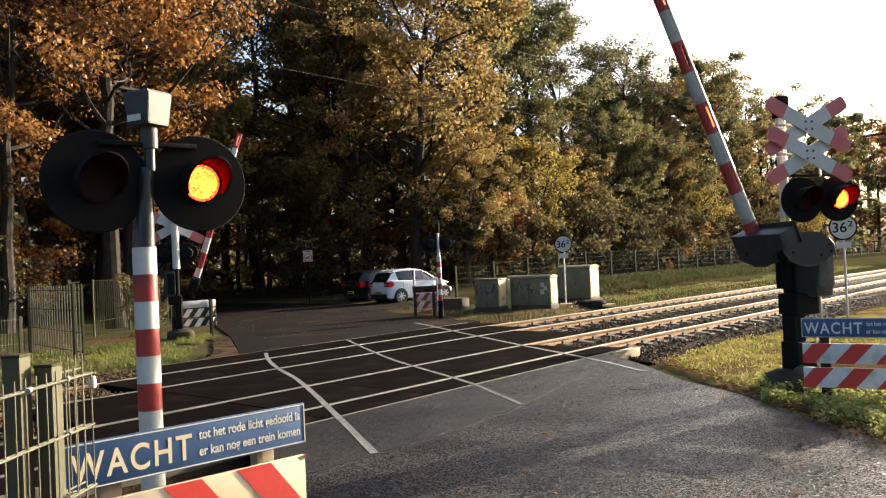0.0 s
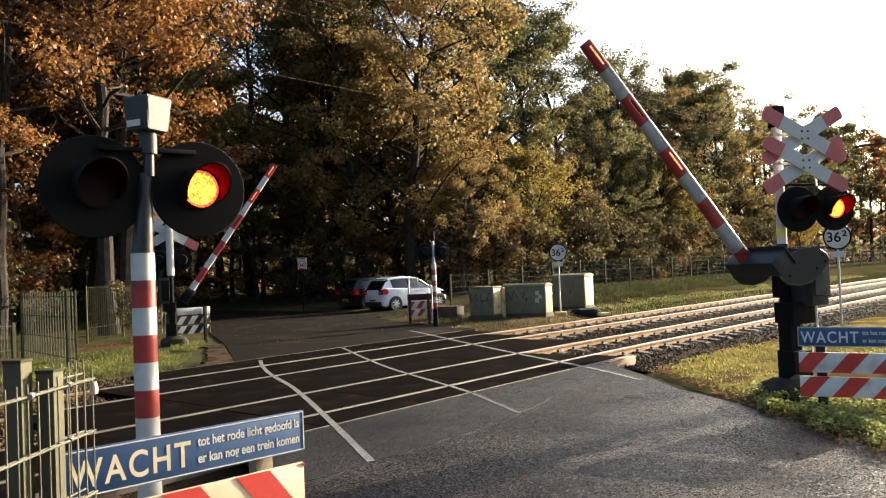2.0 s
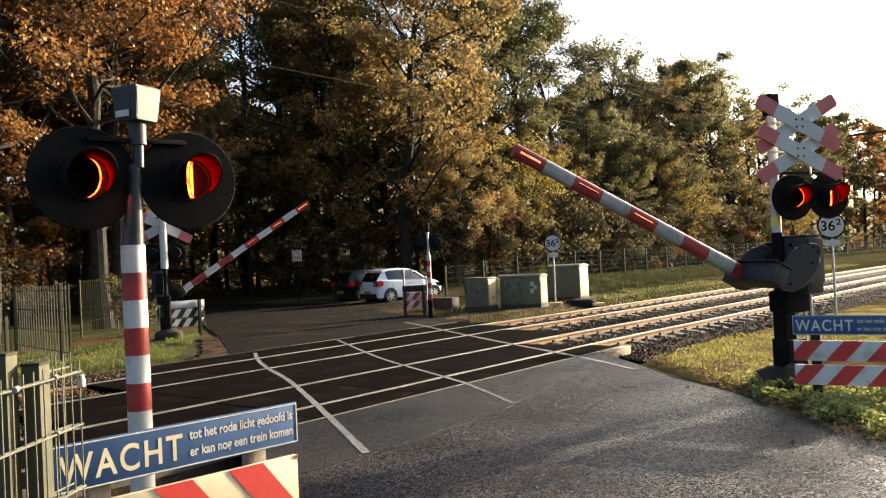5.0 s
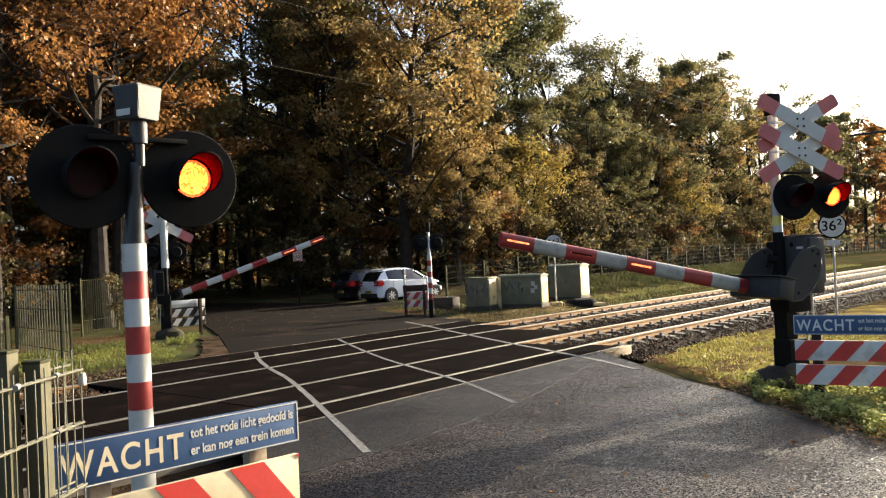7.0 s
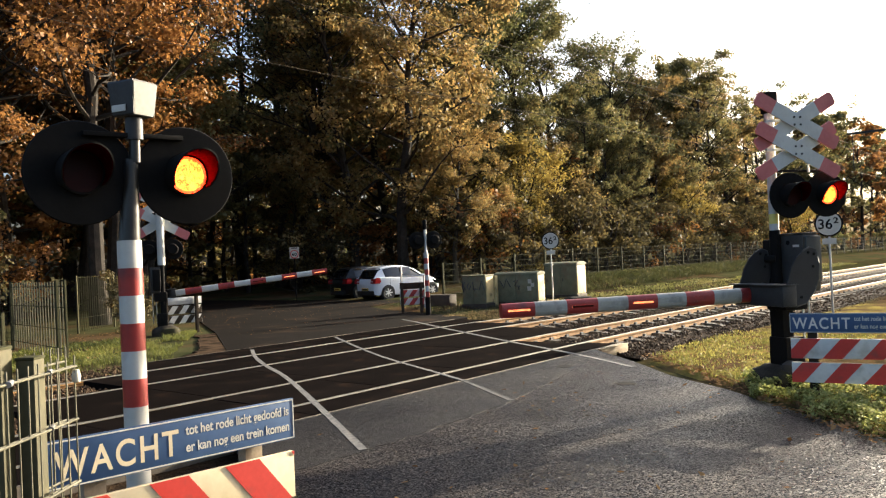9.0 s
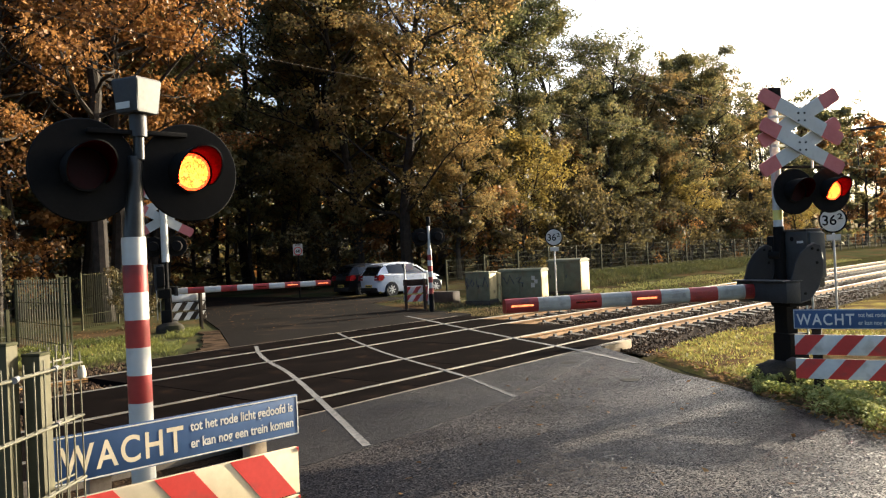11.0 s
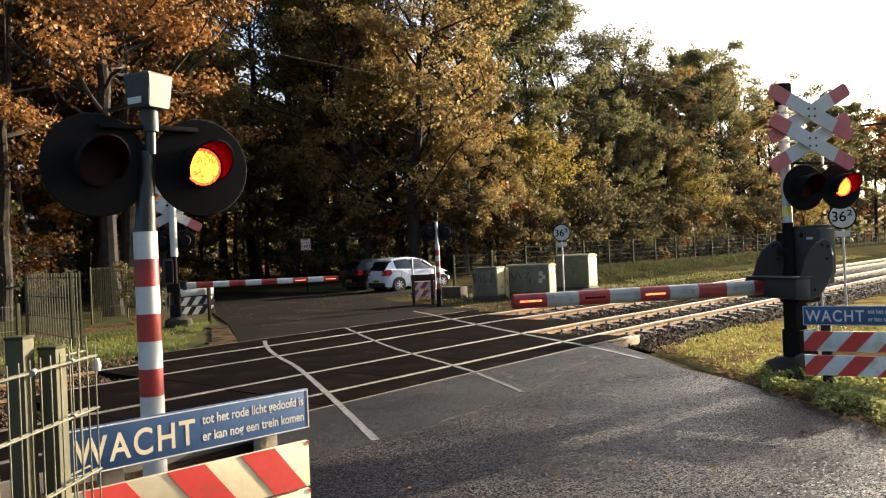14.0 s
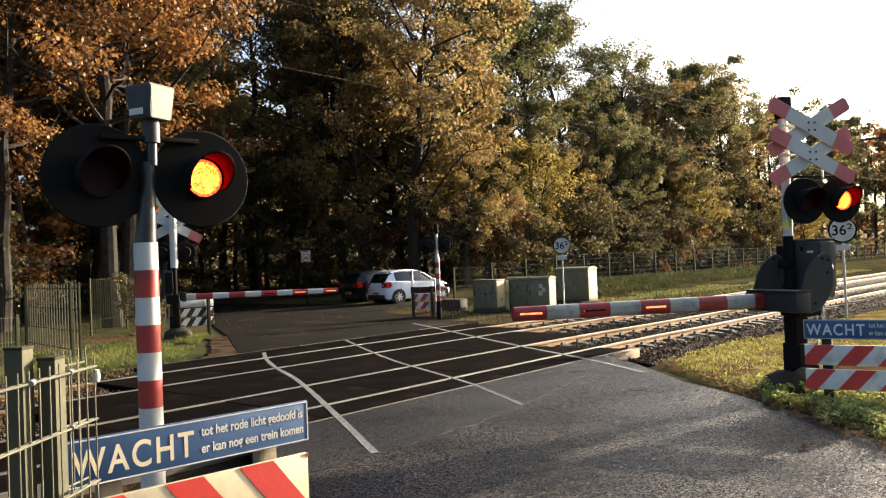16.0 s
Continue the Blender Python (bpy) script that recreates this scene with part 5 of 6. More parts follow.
        for x in (0.12, 0.8, 1.75):
            Shape().box((x, s * 0.851, 0.6), (0.008, 0.006, 0.6)).obj("door_gap", PLASTIC, root, smooth=False)
        for x in (0.0, 2.425):
            Shape().cyl((x, s * 0.60, 0.30), (x, s * 0.853, 0.30), 0.345, n=32).obj("wheel_arch", PLASTIC, root)
            wheel = new("wheel")
            wheel.parent = root
            wheel.matrix_basis = pose(x, s * 0.79, 0.30, 90)
            Shape().lathe([(0.19, -0.09), (0.28, -0.1), (0.30, -0.07), (0.30, 0.07), (0.28, 0.1), (0.19, 0.09)], 32).obj("tyre", TYRE, wheel)
            Shape().lathe([(0.19, -0.085), (0.03, -0.06), (0.03, 0.06), (0.19, 0.085)], 28).obj("rim_dish", PLASTIC, wheel)
            spokes = Shape()
            for k in range(7):
                spokes.box((0.1, 0, 0), (0.17, 0.045, 0.19), pose(0, 0, 0, 0, 0, k * 360 / 7), b=0.006)
            spokes.obj("rim", RIM, wheel, "silver spoked rim")
    Shape().box((-0.60, 0, 0.30), (0.16, 1.3, 0.22), b=0.04).obj("rear_diffuser", PLASTIC, root, "black lower bumper")
    Shape().box((-0.668, 0, 0.47), (0.03, 0.52, 0.115), b=0.004).obj("number_plate", plate, root, "yellow number plate with plain dark bar")
    Shape().box((-0.685, 0, 0.47), (0.004, 0.40, 0.05)).obj("plate_bar", PLASTIC, root, smooth=False)
    Shape().prism([(-0.57, 0.99), (-0.605, 0.99), (-0.40, 1.29), (-0.37, 1.29)], -0.53, 0.53).obj("rear_window", GLASS, root, "dark rear window", False)
    Shape().box((-0.34, 0, 1.355), (0.22, 1.1, 0.03), pose(0, 0, 0), b=0.01).obj("spoiler", paint, root)
    Shape().cyl((-0.1, 0, 1.46), (-0.2, 0, 1.62), 0.006, n=6).obj("aerial", PLASTIC, root)
    return root


car(pose(25.3, 25.0, 0, 0, 0, -11.5), "white small hatchback parked beside the road", CAR_WHITE, PLATE)
car(pose(25.9, 27.45, 0, 0, 0, -11.5), "black hatchback parked next to the white car", CAR_BLACK, PLATE)


# ---- overhead line ----
def wire(points, r, label):
    ob = Shape().tube(points, [r] * len(points), 6).obj("overhead_wire", COPPER)
    tagged(ob, label, "overhead wire", "overhead wires")


for y, z in ((8.33, 5.56), (12.0, 5.56), (8.33, 7.05), (12.0, 6.86), (8.33, 7.79)):
    pts = [(x, y + track_shift(x), z) for x in (-42, -20, 0, 10, 13, 16, 18, 22, 30, 40, 50, 80, 110)]
    wire(pts, 0.006, "thin copper overhead wire above the track")


def catenary_mast(x):
    mast = thing("catenary_mast", pose(x, 3.4 + track_shift(x), -0.3), "grey steel catenary mast with a beam across both tracks", "catenary mast", "catenary masts")
    Shape().box((0, 0, 4.5), (0.22, 0.22, 9.0), b=0.02).obj("mast", GALV, mast)
    Shape().box((0, 4.4, 8.07), (0.12, 9.0, 0.12), b=0.02).obj("beam", DARK_STEEL, mast)
    for y in (4.93, 8.6):
        Shape().cyl((0, y, 8.05), (0, y, 6.0), 0.025, n=8).obj("dropper", DARK_STEEL, mast)


for x in (-40, 50, 110):
    catenary_mast(x)


# ---- trees ----
def grow(seed, height, spread, base, leaves, leaf, limbs=34, bare=0.12, twigs=6, lump=0.42, crook=0.16):
    """Trunk, limbs and twigs as tapered tubes; the leaves hang in masses, one to a limb, each of several sprays."""
    rng = np.random.default_rng(seed)
    wood, tips, weight, out = Shape(), [], [], []
    trunk, p = [], np.array([0.0, 0.0, -0.2])
    n = 9
    drift = rng.normal(0, 0.06, 2)
    for i in range(n + 1):
        trunk.append(p.copy())
        p = p + np.array([drift[0] + rng.normal(0, 0.14), drift[1] + rng.normal(0, 0.14), height / n * 0.95])
    r0 = height * 0.0155
    radii = [r0 * (1.25 if i == 0 else 1.0) * (1 - i / (n + 0.6)) ** 0.8 + 0.015 for i in range(n + 1)]
    wood.tube(trunk, radii, 9)
    for k in range(limbs):
        f = base + (0.97 - base) * ((k + rng.random()) / limbs) ** 0.85
        i = min(n - 1, int(f * n))
        q = trunk[i] + (trunk[i + 1] - trunk[i]) * (f * n - i)
        az = k * 2.4 + rng.normal(0, 0.5)
        rel = (f - base) / (1 - base)
        length = spread * (0.5 + 0.65 * math.sin(math.pi * min(1, 0.2 + 0.58 * rel))) * rng.uniform(0.55, 1.25)
        d = np.array([math.cos(az), math.sin(az), 0.15 + 0.95 * rel + rng.normal(0, 0.15)])
        d /= np.linalg.norm(d)
        pts = [q]
        for s in range(5):
            d = d + rng.normal(0, crook, 3) + np.array([0, 0, 0.03])
            d /= np.linalg.norm(d)
            pts.append(pts[-1] + d * length / 5)
        rl = max(0.025, radii[i] * 0.36)
        wood.tube(pts, [rl * (1 - s / 5.6) + 0.006 for s in range(6)], 5, cap=False)
        mass = 0.0 if rng.random() < bare and rel < 0.8 else max(rng.uniform(0.25, 1.0) ** 1.5, 0.7 * rel) * length
        for s in range(twigs):
            j = 2 + (s * 3) // twigs
            o = pts[j] + (pts[min(5, j + 1)] - pts[j]) * rng.random()
            e = rng.normal(0, 1, 3) * np.array([1, 1, 0.6]) + d * 0.7 + np.array([0, 0, 0.2])
            e /= np.linalg.norm(e)
            tl = length * rng.uniform(0.18, 0.42)
            tw = [o, o + e * tl * 0.5 + rng.normal(0, 0.05, 3), o + e * tl + rng.normal(0, 0.08, 3)]
            wood.tube(tw, [0.02, 0.013, 0.005], 3, cap=False)
            w = rng.random() ** 1.3
            for h in (0.55, 0.8, 1.0):
                tips.append(o + (tw[2] - o) * h)
                weight.append((mass * w + 0.03) * rng.uniform(0.4, 1.0))
                out.append(e)
    tips, weight, out = np.array(tips), np.array(weight), np.array(out)
    at = rng.choice(len(tips), leaves, p=weight / weight.sum())
    off = rng.normal(0, 1, (leaves, 3))
    off *= (rng.random((leaves, 1)) ** 0.4) / (np.linalg.norm(off, axis=1)[:, None] + 1e-6)
    c = tips[at] + off * lump * np.array([1.5, 1.5, 0.95])
    # blades face outward and up from their spray, each at its own slant
    nrm = off * np.array([0.9, 0.9, 0.6]) + np.array([0, 0, 0.55]) + out[at] * 0.3 + rng.normal(0, 0.62, (leaves, 3))
    nrm /= np.linalg.norm(nrm, axis=1)[:, None] + 1e-6
    u = np.cross(nrm, rng.normal(0, 1, (leaves, 3)))
    u /= np.linalg.norm(u, axis=1)[:, None] + 1e-6
    w = np.cross(nrm, u)
    s = leaf * rng.uniform(0.55, 1.25, (leaves, 1))
    corners = np.stack([c - u * s * 0.5, c + w * s * 0.38 + nrm * s * 0.1, c + u * s * 0.5, c - w * s * 0.38 + nrm * s * 0.1], 1)
    return wood, corners


def tree_kind(name, label, seed, height, spread, base, leaves, leaf, mat, **kw):
    root = thing(name, pose(0, 0, 0), label, "tree", "trees of the wood")
    wood, corners = grow(seed, height, spread, base, leaves, leaf, **kw)
    wood.obj("trunk", BARK, root)
    crown = new("crown", quads("crown", corners, mat))
    crown.parent = root
    return root


KINDS = {
    "rust": tree_kind("oak_tree", "tall oak with rust orange autumn leaves", 11, 15.5, 4.6, 0.34, 24000, 0.135, LEAF_RUST, bare=0.1),
    "rust2": tree_kind("oak_tree", "broad oak with orange brown autumn leaves", 12, 14.5, 5.0, 0.32, 22000, 0.14, LEAF_RUST, bare=0.1),
    "olive": tree_kind("oak_tree", "tall oak with yellowing olive leaves", 13, 16.0, 4.4, 0.16, 22000, 0.165, LEAF_OLIVE),
    "olive2": tree_kind("oak_tree", "broad oak with olive and gold leaves", 14, 14.5, 4.6, 0.1, 22000, 0.165, LEAF_OLIVE),
    "gilt": tree_kind("oak_tree", "oak with golden brown leaves lit by the sun", 24, 15.0, 3.9, 0.12, 24000, 0.16, LEAF_GILT, limbs=36),
    "green": tree_kind("oak_tree", "slender tree with thinning dark green leaves", 15, 16.5, 3.2, 0.34, 15000, 0.165, LEAF_GREEN, limbs=36, bare=0.25),
    "thin": tree_kind("oak_tree", "half bare tree with sparse olive leaves", 16, 15.5, 3.6, 0.3, 13000, 0.165, LEAF_OLIVE, limbs=38, bare=0.3),
    "shade": tree_kind("oak_tree", "leafy dark green tree behind the edge of the wood", 22, 15.0, 4.4, 0.1, 6500, 0.27, LEAF_OLIVE, lump=0.42, twigs=4, limbs=26),
    "shade2": tree_kind("oak_tree", "rusty brown tree behind the edge of the wood", 23, 15.0, 4.4, 0.2, 6500, 0.27, LEAF_RUST, lump=0.42, twigs=4, limbs=26),
    "inner": tree_kind("oak_tree", "shaded tree standing deep in the wood", 20, 15.5, 4.6, 0.06, 2500, 0.52, LEAF_OLIVE, lump=0.6, twigs=2, limbs=18),
    "inner2": tree_kind("oak_tree", "shaded brown leaved tree deep in the wood", 21, 14.0, 4.8, 0.05, 2500, 0.52, LEAF_RUST, lump=0.6, twigs=2, limbs=18),
    "far": tree_kind("oak_tree", "distant oak with olive gold leaves beside the line", 31, 15.5, 4.6, 0.08, 11000, 0.195, LEAF_OLIVE, lump=0.42, twigs=4, limbs=28),
    "far2": tree_kind("oak_tree", "distant oak with golden brown leaves beside the line", 32, 14.5, 4.4, 0.08, 11000, 0.195, LEAF_GILT, lump=0.42, twigs=4, limbs=28),
    "gold": tree_kind("young_tree", "young tree with golden yellow leaves", 17, 6.5, 2.3, 0.12, 6000, 0.15, LEAF_GOLD, limbs=20),
    "bush": tree_kind("bush", "low bush with dull olive brown leaves at the wood's edge", 18, 3.6, 2.0, 0.04, 2600, 0.19, LEAF_BRUSH, limbs=14, twigs=3),
    "bush2": tree_kind("bush", "low bush with rusty brown leaves at the wood's edge", 19, 3.2, 1.9, 0.04, 2600, 0.19, LEAF_RUST, limbs=14, twigs=3),
}


def plant(kind, x, y, scale=1.0):
    src = KINDS[kind]
    m = pose(x, y, ground_height(x, y), 0, 0, random.uniform(0, 360))
    if kind not in PLACED:
        PLACED.add(kind)
        src.matrix_world = m @ Matrix.Diagonal((scale, scale, scale * random.uniform(0.94, 1.06), 1))
        return src
    ob = copy_thing(src, m)
    ob.scale = (scale, scale, scale * random.uniform(0.94, 1.06))
    return ob


PLACED = set()


def make_wood():
    random.seed(21)
    # front edge, from the near side of the road to the far end of the line
    edge = [
        # before the fence and round the mouth of the road
        ("shade", 3.0, 24.5, 0.85), ("shade", 5.6, 30.5, 1.0), ("rust", 13.2, 26.3, 1.2), ("rust2", 15.6, 30.4, 1.35), ("rust", 18.3, 33.8, 1.2), ("shade2", 18.0, 37.8, 1.3), ("inner", 0.0, 29.0, 1.0), ("inner", -5.0, 28.0, 1.0), ("inner", -9.0, 31, 1.0), ("bush", 11.7, 22.0, 0.36), ("inner2", 10.5, 33.0, 0.5), ("inner", 13.0, 35.5, 0.55), ("inner", 16.0, 37.5, 0.5), ("inner2", 7.0, 32.0, 0.5), ("inner", 19.5, 42.5, 0.5), ("bush", 9.0, 29.5, 0.9), ("bush2", 12.0, 31.0, 0.9),
        ("shade2", 21.5, 43.5, 1.4), ("shade", 23.6, 40.6, 1.45), ("shade", 27.5, 48.0, 1.5), ("shade2", 33.5, 46.0, 1.5), ("thin", 31.6, 39.6, 1.4), ("green", 33.6, 37.0, 1.2), ("thin", 36.2, 42.0, 1.4), ("shade", 39.0, 46.5, 1.35), ("shade2", 40.5, 42.5, 1.25),
        # golden group beside the parked cars
        ("gilt", 31.3, 28.8, 1.32), ("gilt", 31.2, 32.6, 1.3), ("gilt", 37.5, 36.0, 1.35), ("gilt", 32.4, 26.2, 0.6), ("bush2", 34.6, 27.0, 1.2),
        # tall thinning trees, sky between their stems
        ("green", 39.4, 33.0, 1.15), ("green", 42.4, 32.4, 1.22), ("green", 45.6, 33.6, 1.24), ("thin", 47.4, 32.0, 1.2), ("olive", 51.5, 30.6, 1.13), ("olive2", 54.5, 32.6, 1.04),
        # the skyline falling away along the line
        ("thin", 57.3, 29.6, 1.06), ("olive2", 60.0, 30.4, 1.07), ("gilt", 63.4, 28.8, 1.07), ("olive", 68.0, 29.0, 1.04), ("far2", 65.5, 31.5, 1.06), ("shade", 64.0, 34.5, 1.0), ("shade", 70.5, 32.6, 1.05), ("shade", 75.0, 31.6, 1.1), ("far2", 72.0, 27.6, 1.08), ("inner", 80.0, 32.0, 1.1), ("inner", 86.0, 31.0, 1.1), ("inner", 93.0, 31.0, 1.1), ("shade", 58.5, 33.8, 0.9),
        # lower storey in front
        ("gold", 39.6, 28.4, 1.1), ("far", 38.4, 31.0, 0.95), ("far", 40.8, 29.6, 0.74), ("far", 43.8, 29.2, 0.78), ("far2", 46.2, 28.2, 0.64), ("far", 49.4, 28.2, 0.68), ("far", 51.4, 27.6, 0.6), ("far", 54.4, 27.2, 0.64), ("far2", 58.4, 26.8, 0.6), ("far", 62.8, 26.4, 0.6),
        ("bush", 33.2, 28.6, 1.3), ("inner", 37.5, 32.5, 0.6), ("inner", 41.5, 31.9, 0.6), ("inner", 45.0, 31.4, 0.6), ("inner2", 49.5, 30.6, 0.6), ("inner", 54.0, 30.2, 0.6), ("inner", 59.0, 30.2, 0.6)]
    for kind, x, y, s in edge:
        plant(kind, x, y, s)
    for i in range(20):
        x = 68 + i * 4.8
        plant(random.choice(("far", "far2", "far") if i < 6 else ("shade", "inner", "inner2")), x + random.uniform(-1.5, 1.5), 28.5 + random.uniform(-1.5, 2.5) - 0.033 * (x - 30), random.uniform(1.0, 1.16))
    # inner rows
    for y0, gap, last in ((36.0, 4.2, 34), (42.0, 4.4, 62), (49.0, 4.8, 66), (58.0, 6.0, 60)):
        for i in range(int(78 / gap)):
            x = -16 + i * gap + random.uniform(-1.6, 1.6) + (y0 - 36) * 0.3
            y = y0 + random.uniform(-2.5, 2.5)
            if x > last or abs(on_road(x, y)) < 3.9 + 0.02 * (70 - y) or (x < 36 and x > 21 and y < 40):
                continue
            plant(random.choice(("shade", "shade", "shade2")) if x < 32 and y < 45 else random.choice(("inner", "inner2", "inner")), x, y, random.uniform(0.85, 1.15) * (0.78 if x > 38 else 1.0))
    for i in range(12):
        plant(random.choice(("inner", "inner2")), 40 + i * 2.1, 78 + random.uniform(-2, 2) - 1.2 * abs(i - 5), random.uniform(0.9, 1.2))
    for i in range(26):
        x = 40 + i * 4.0
        plant(random.choice(("inner", "inner2")), x, 36 + random.uniform(-1, 3), random.uniform(0.52, 0.68))
    # bushes under the edge
    for i in range(26):
        x = 27 + i * 2.6 + random.uniform(-0.6, 0.6)
        y = 25.0 + random.uniform(-0.6, 2.2) - 0.02 * (x - 26) if x > 36 else 32.2 + random.uniform(-0.5, 2.5)
        plant("gold" if i % 8 == 5 else random.choice(("bush", "bush", "bush", "bush", "bush2")), x, y, random.uniform(0.7, 1.15))
    for i in range(6):
        plant(random.choice(("bush", "bush2")), -7 + i * 2.6 + random.uniform(-0.5, 0.5), 27 + random.uniform(-0.5, 2.0), random.uniform(0.4, 0.7))
    for i in range(18):
        side = -1 if i % 2 else 1
        y = 40 + i * 1.9
        x = 7.6 + (y - 5.38) * 0.598 + side * random.uniform(4.6, 6.5)
        plant(random.choice(("bush", "bush2")), x, y, random.uniform(0.8, 1.2))
    # deep wood beside and across the far stretch of the road
    for kind, x, y, k in (("rust", 10.6, 29.0, 1.05), ("olive", 31.0, 37.6, 1.25), ("shade", 28.3, 38.6, 0.55), ("shade", 30.2, 36.2, 0.5), ("inner", 29.5, 42.5, 0.6), ("inner", 32.5, 43.5, 0.62), ("inner", 35.0, 40.2, 0.55), ("inner", 27.6, 43.6, 0.55), ("inner", 34.2, 50.5, 1.0), ("inner", 36.5, 55.0, 1.0), ("inner2", 41.5, 58.5, 1.0), ("inner", 43.5, 52.0, 1.05), ("inner", 48.5, 67.5, 0.7), ("inner", 51.0, 71.0, 0.8), ("inner", 46.5, 63.0, 0.6), ("inner", 50.0, 80.5, 0.7), ("inner", 46.0, 79.0, 0.7), ("inner", 53.5, 82.0, 0.8), ("inner", 42.0, 66.5, 0.6), ("inner", 40.5, 72.0, 0.7)):
        plant(kind, x, y, k)
    for i in range(11):
        plant("inner" if i % 3 else "inner2", 95 + i * 7.5, 25.5 - 0.05 * i, 0.36 + 0.02 * (i % 3))


make_wood()


# ---- grass, weeds, fallen leaves ----
def tufts(name, label, places, mat, height, width, lean=0.5, category="grass"):
    rng = np.random.default_rng(len(places))
    n = len(places)
    b = np.array(places)
    a = rng.uniform(0, 6.28, n)
    dirv = np.stack([np.cos(a), np.sin(a), np.zeros(n)], 1)
    side = np.stack([-np.sin(a), np.cos(a), np.zeros(n)], 1) * width * rng.uniform(0.6, 1.3, (n, 1))
    h = height * rng.uniform(0.45, 1.25, (n, 1))
    up = np.array([0, 0, 1.0])
    mid = b + up * h * 0.6 + dirv * h * lean * 0.35
    top = b + up * h * rng.uniform(0.7, 1.0, (n, 1)) + dirv * h * lean
    corners = np.stack([b - side * 0.5, mid - side * 0.45, top, mid + side * 0.45], 1)
    ob = new(name, quads(name, corners, mat))
    return tagged(ob, label, category, kind="stuff")


def scatter(n, inside, box, seed):
    rng = np.random.default_rng(seed)
    out = []
    x0, y0, x1, y1 = box
    while len(out) < n:
        x, y = rng.uniform(x0, x1), rng.uniform(y0, y1)
        if rng.random() < 0.35 + 0.65 * (noise.noise((x * 1.1, y * 1.1, seed)) > -0.1) and inside(x, y):
            out.append((x, y, (0.0 if x < 16 and y < 5.9 and x > 7 else ground_height(x, y)) - 0.005))
    return out


def right_verge(x, y):
    edge = 0.955 * (x - 7.7) + 1.75
    return y < edge - 0.05 + 0.32 * noise.noise((x * 2.5, y * 2.5, 7)) and y < 5.6 and x < 16


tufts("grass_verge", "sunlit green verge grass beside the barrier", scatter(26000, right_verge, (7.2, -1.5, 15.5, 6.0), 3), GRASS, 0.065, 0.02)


def leafy(name, label, places, mat, height, size):
    """Low weeds: small leaves at all heights and slants, denser towards the crowns of each clump."""
    rng = np.random.default_rng(55)
    n = len(places)
    b = np.array(places)
    hump = np.array([0.35 + 0.65 * max(0.0, 0.5 + noise.noise((p[0] * 3.1, p[1] * 3.1, 9))) for p in places])
    c = b + np.stack([np.zeros(n), np.zeros(n), height * hump * rng.random(n) ** 0.5], 1)
    a = rng.uniform(0, 6.28, n)
    tilt = rng.normal(0, 0.45, (n, 2))
    s = size * rng.uniform(0.5, 1.3, (n, 1))
    u = np.stack([np.cos(a), np.sin(a), tilt[:, 0]], 1) * s
    w = np.stack([-np.sin(a), np.cos(a), tilt[:, 1]], 1) * s * 0.62
    lift = np.array([0, 0, 1.0]) * s * 0.25
    ob = new(name, quads(name, np.stack([c - u, c - w + lift, c + u, c + w + lift], 1), mat))
    tagged(ob, label, "weeds", kind="stuff")


leafy("weed_patch", "leafy green weeds under the planks", scatter(34000, lambda x, y: right_verge(x, y) and noise.noise((x * 2.2, y * 2.2, 3)) > -0.3 and x < 10.4 and y < 3.4, (7.0, -1.5, 10.5, 3.5), 5), WEED, 0.2, 0.023)
tufts("grass_bank", "green grass strip beside the track, coloured as sunlit", scatter(9000, lambda x, y: y < 16.2 + noise.noise((x * 0.5, y * 0.5, 6)) + track_shift(x), (24.5, 13.4, 62, 17.0), 6), LIT_GRASS, 0.12, 0.025)
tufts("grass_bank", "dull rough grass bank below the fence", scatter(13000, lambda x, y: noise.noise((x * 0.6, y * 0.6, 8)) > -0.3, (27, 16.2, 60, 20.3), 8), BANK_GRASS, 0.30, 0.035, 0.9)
tufts("grass_patch", "green grass patch before the bar fence", scatter(13000, lambda x, y: y < 13.9 + 1.45 * (x - 4.0) and y > 14.0 and not (x > 9.2 and y < 17.2 + 1.3 * (x - 10.8)) and noise.noise((x * 0.8, y * 0.8, 2)) > -0.25, (2.5, 14.0, 13.2, 19.5), 7), PATCH_GRASS, 0.11, 0.016)
tufts("grass_patch", "grass round the banded pole and hoarding", scatter(3500, lambda x, y: on_road(x, y) > 4.3 and not (x > 20.8 and y > 21.2), (17.6, 14.6, 24, 23), 9), BANK_GRASS, 0.12, 0.02)
tufts("grass_patch", "short green grass under the blue board", scatter(9000, lambda x, y: y > 1.9 + 1.75 * (x - 2.2) and y < 6.3, (0.4, 2.4, 4.4, 6.4), 10), GRASS, 0.07, 0.008)


tufts("straw_patch", "dry straw coloured grass before the cabinets", scatter(5000, lambda x, y: y < 15.1 + 0.5 * noise.noise((x, y, 3)), (17.7, 14.05, 24.5, 15.6), 12), STRAW, 0.07, 0.02, 0.9)


def fallen(name, label, places, size):
    rng = np.random.default_rng(77)
    n = len(places)
    c = np.array(places) + np.array([0, 0, 0.03]) + rng.uniform(0, 0.02, (n, 1)) * np.array([0, 0, 1])
    a = rng.uniform(0, 6.28, n)
    t = rng.normal(0, 0.25, (n, 2))
    u = np.stack([np.cos(a), np.sin(a), t[:, 0]], 1) * size * rng.uniform(0.6, 1.2, (n, 1))
    w = np.stack([-np.sin(a), np.cos(a), t[:, 1]], 1) * size * rng.uniform(0.4, 0.8, (n, 1))
    ob = new(name, quads(name, np.stack([c - u, c + w * 0.8, c + u, c - w * 0.8], 1), LITTER))
    tagged(ob, label, "fallen leaves", kind="stuff")


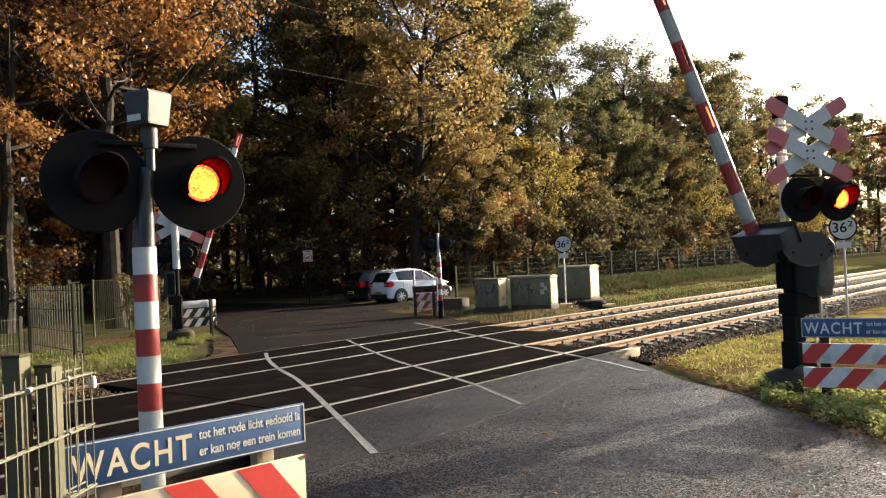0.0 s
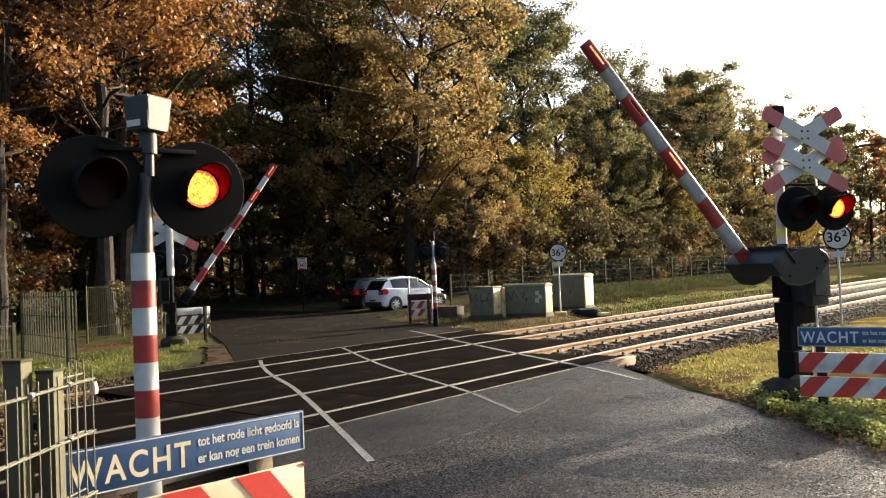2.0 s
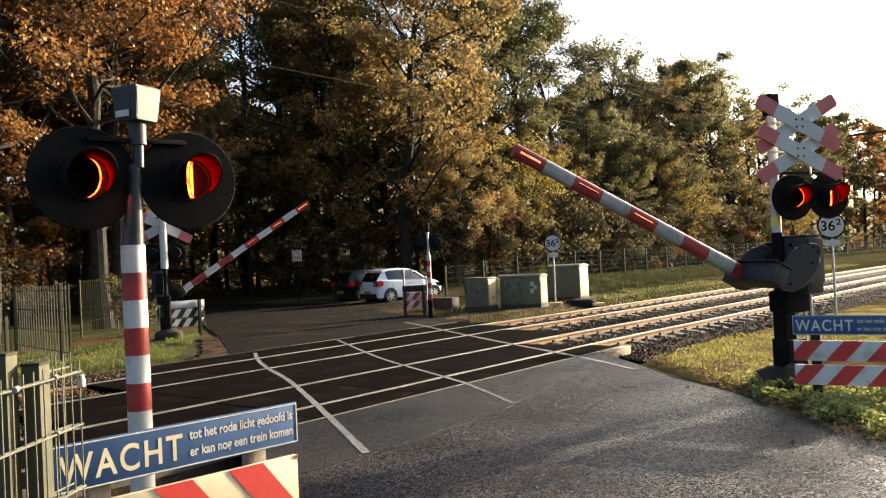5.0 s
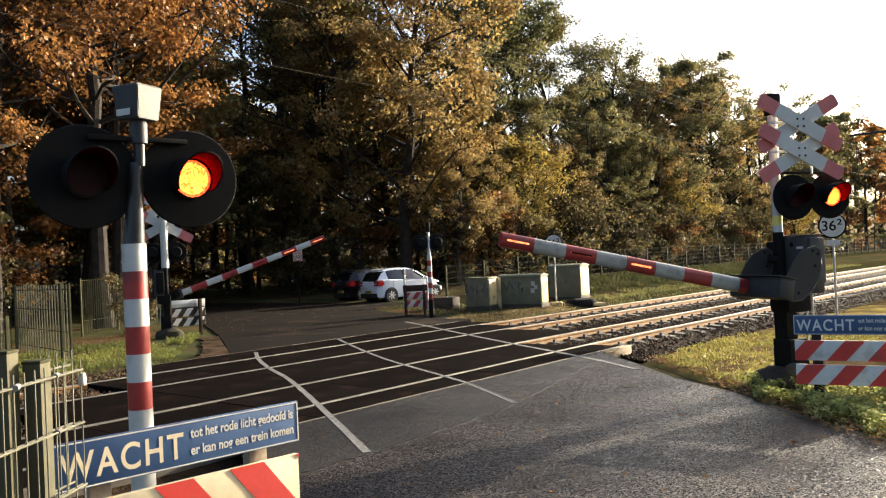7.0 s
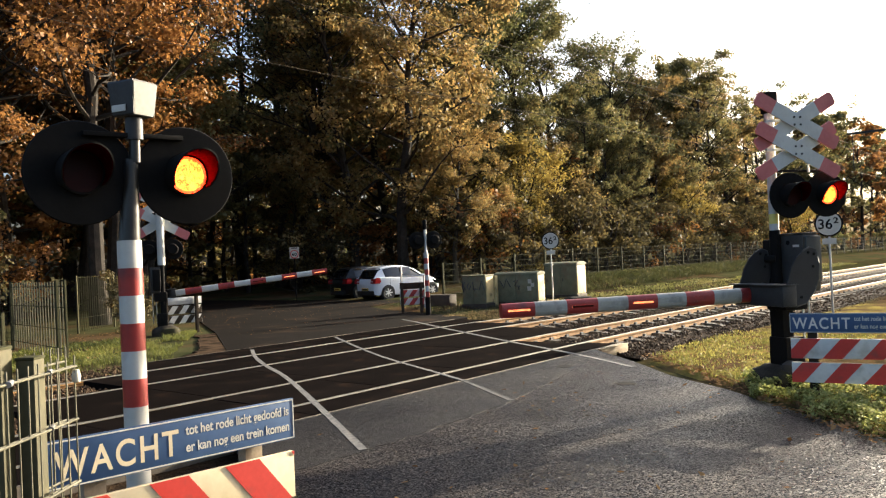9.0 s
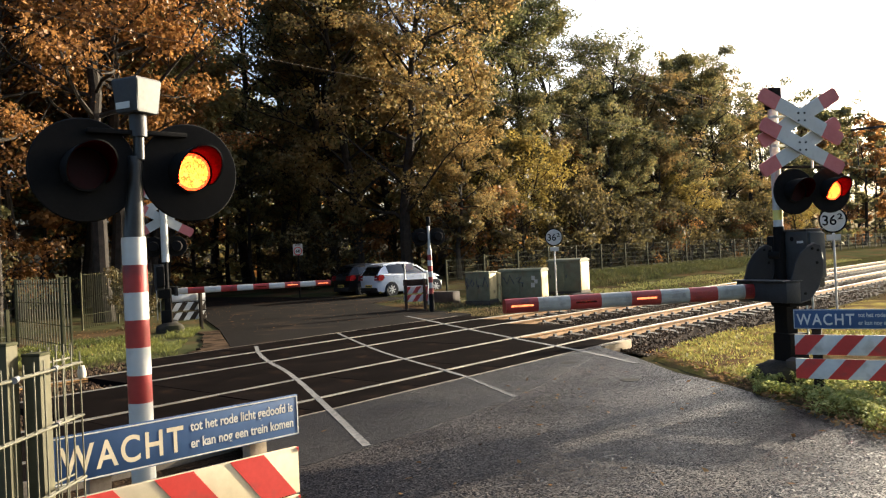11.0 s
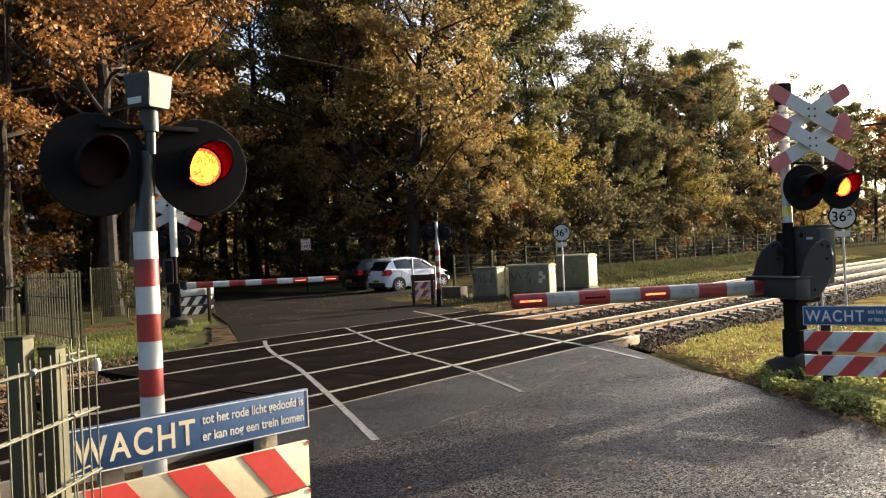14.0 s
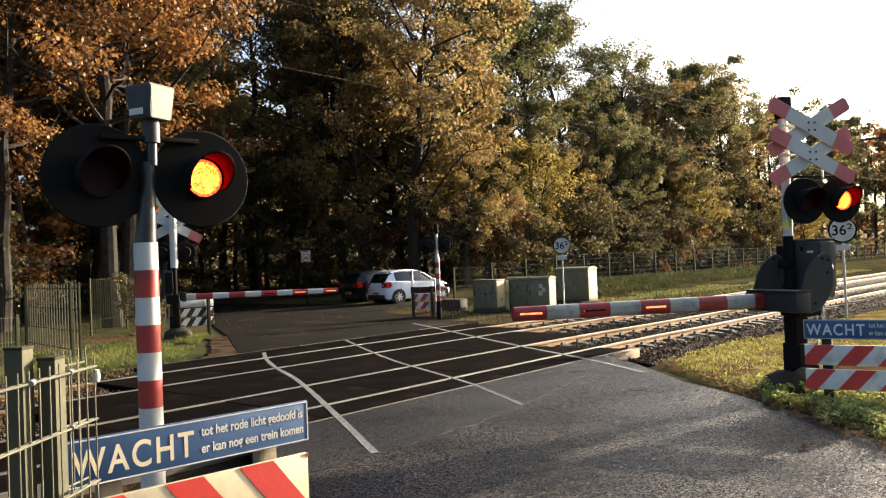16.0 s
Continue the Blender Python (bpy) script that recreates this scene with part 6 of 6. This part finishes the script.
fallen("fallen_leaves", "brown fallen leaves scattered on the verges", scatter(2500, right_verge, (7.2, -1.5, 15.5, 6.0), 30) + scatter(2500, lambda x, y: abs(on_road(x, y)) > 4.0, (2, 14.5, 24, 23), 31) + scatter(600, lambda x, y: abs(on_road(x, y)) < 4, (12, 16, 24, 30), 32) + scatter(160, lambda x, y: abs(on_road(x, y)) < 4.2, (4, 1, 11, 6.5), 33) + scatter(700, lambda x, y: abs(y - 0.955 * (x - 7.7) - 1.75) < 0.22, (7.2, 0.8, 11.8, 6.0), 34), 0.035)


# ---- what moves ----
def motions():
    near = [(0.0, 67.9), (0.5, 63.8), (1.0, 59.7), (1.5, 55.3), (2.0, 51.3), (3.0, 43.3), (3.5, 39.5), (4.0, 35.2), (4.2, 33.5), (5.2, 25.8), (6.3, 17.6), (7.0, 12.3), (7.5, 8.7), (8.0, 5.1), (8.5, 1.9), (9.0, 0.2), (9.5, 0.4), (16.0, 0.4)]
    walk(near_arm, [(t, pose(*NEAR_PIVOT, 0, -a, 0)) for t, a in near])
    far = [(0.0, 71.8), (0.5, 67.7), (1.0, 63.5), (1.5, 59.5), (2.0, 55.4), (2.5, 51.5), (3.0, 47.7), (3.5, 44.1), (4.0, 40.5), (5.2, 32.0), (6.5, 22.8), (7.0, 19.0), (7.5, 15.3), (8.0, 11.9), (8.5, 8.7), (9.0, 5.6), (9.6, 2.7), (10.4, 0.6), (11.3, -0.1), (12.5, -0.3), (16.0, -0.3)]
    walk(far_arm, [(t, pose(*FAR_PIVOT, 0, -a, 0)) for t, a in far])
    # the lamps flash in turn: each insert swings its glowing face forward and away
    flashes, BOTH_LIT = [], (89,)
    for k in range(24):
        start = round(FPS * (0.3 + 0.672 * k)) - (2 if k < 3 else 1)
        flashes.append((start, start + (10 if k == 0 else 7 if k < 16 else 5)))
    strips = [(near_strips[4], near_strips[2]), (far_strips[2], far_strips[4])]
    for pair in (near_lenses, machine_lenses, *strips):
        for k, (ins, home) in enumerate(pair):
            rest, other = (0.0, 180.0) if k == 0 else (180.0, 0.0)
            rows = [(0.0, rest)]
            for go, back in flashes:
                late = (3 if k == 0 else -3) if go in BOTH_LIT else 0
                for first, a, b in ((go + late, rest, other), (back, other, rest)):
                    rows += [((first + j) / FPS, a + (b - a) * j / 3) for j in range(4)]
            rows = [(t, a) for t, a in rows if t < 15.99] + [(16.0, rest)]
            walk(ins, [(t, home @ (pose(0, 0, 0, a) if pair in strips else pose(0, 0, 0, 0, 0, a))) for t, a in rows])
    for pair in (far_lenses, far_machine_lenses):
        for ins, home in pair:
            ins.matrix_basis = home


motions()
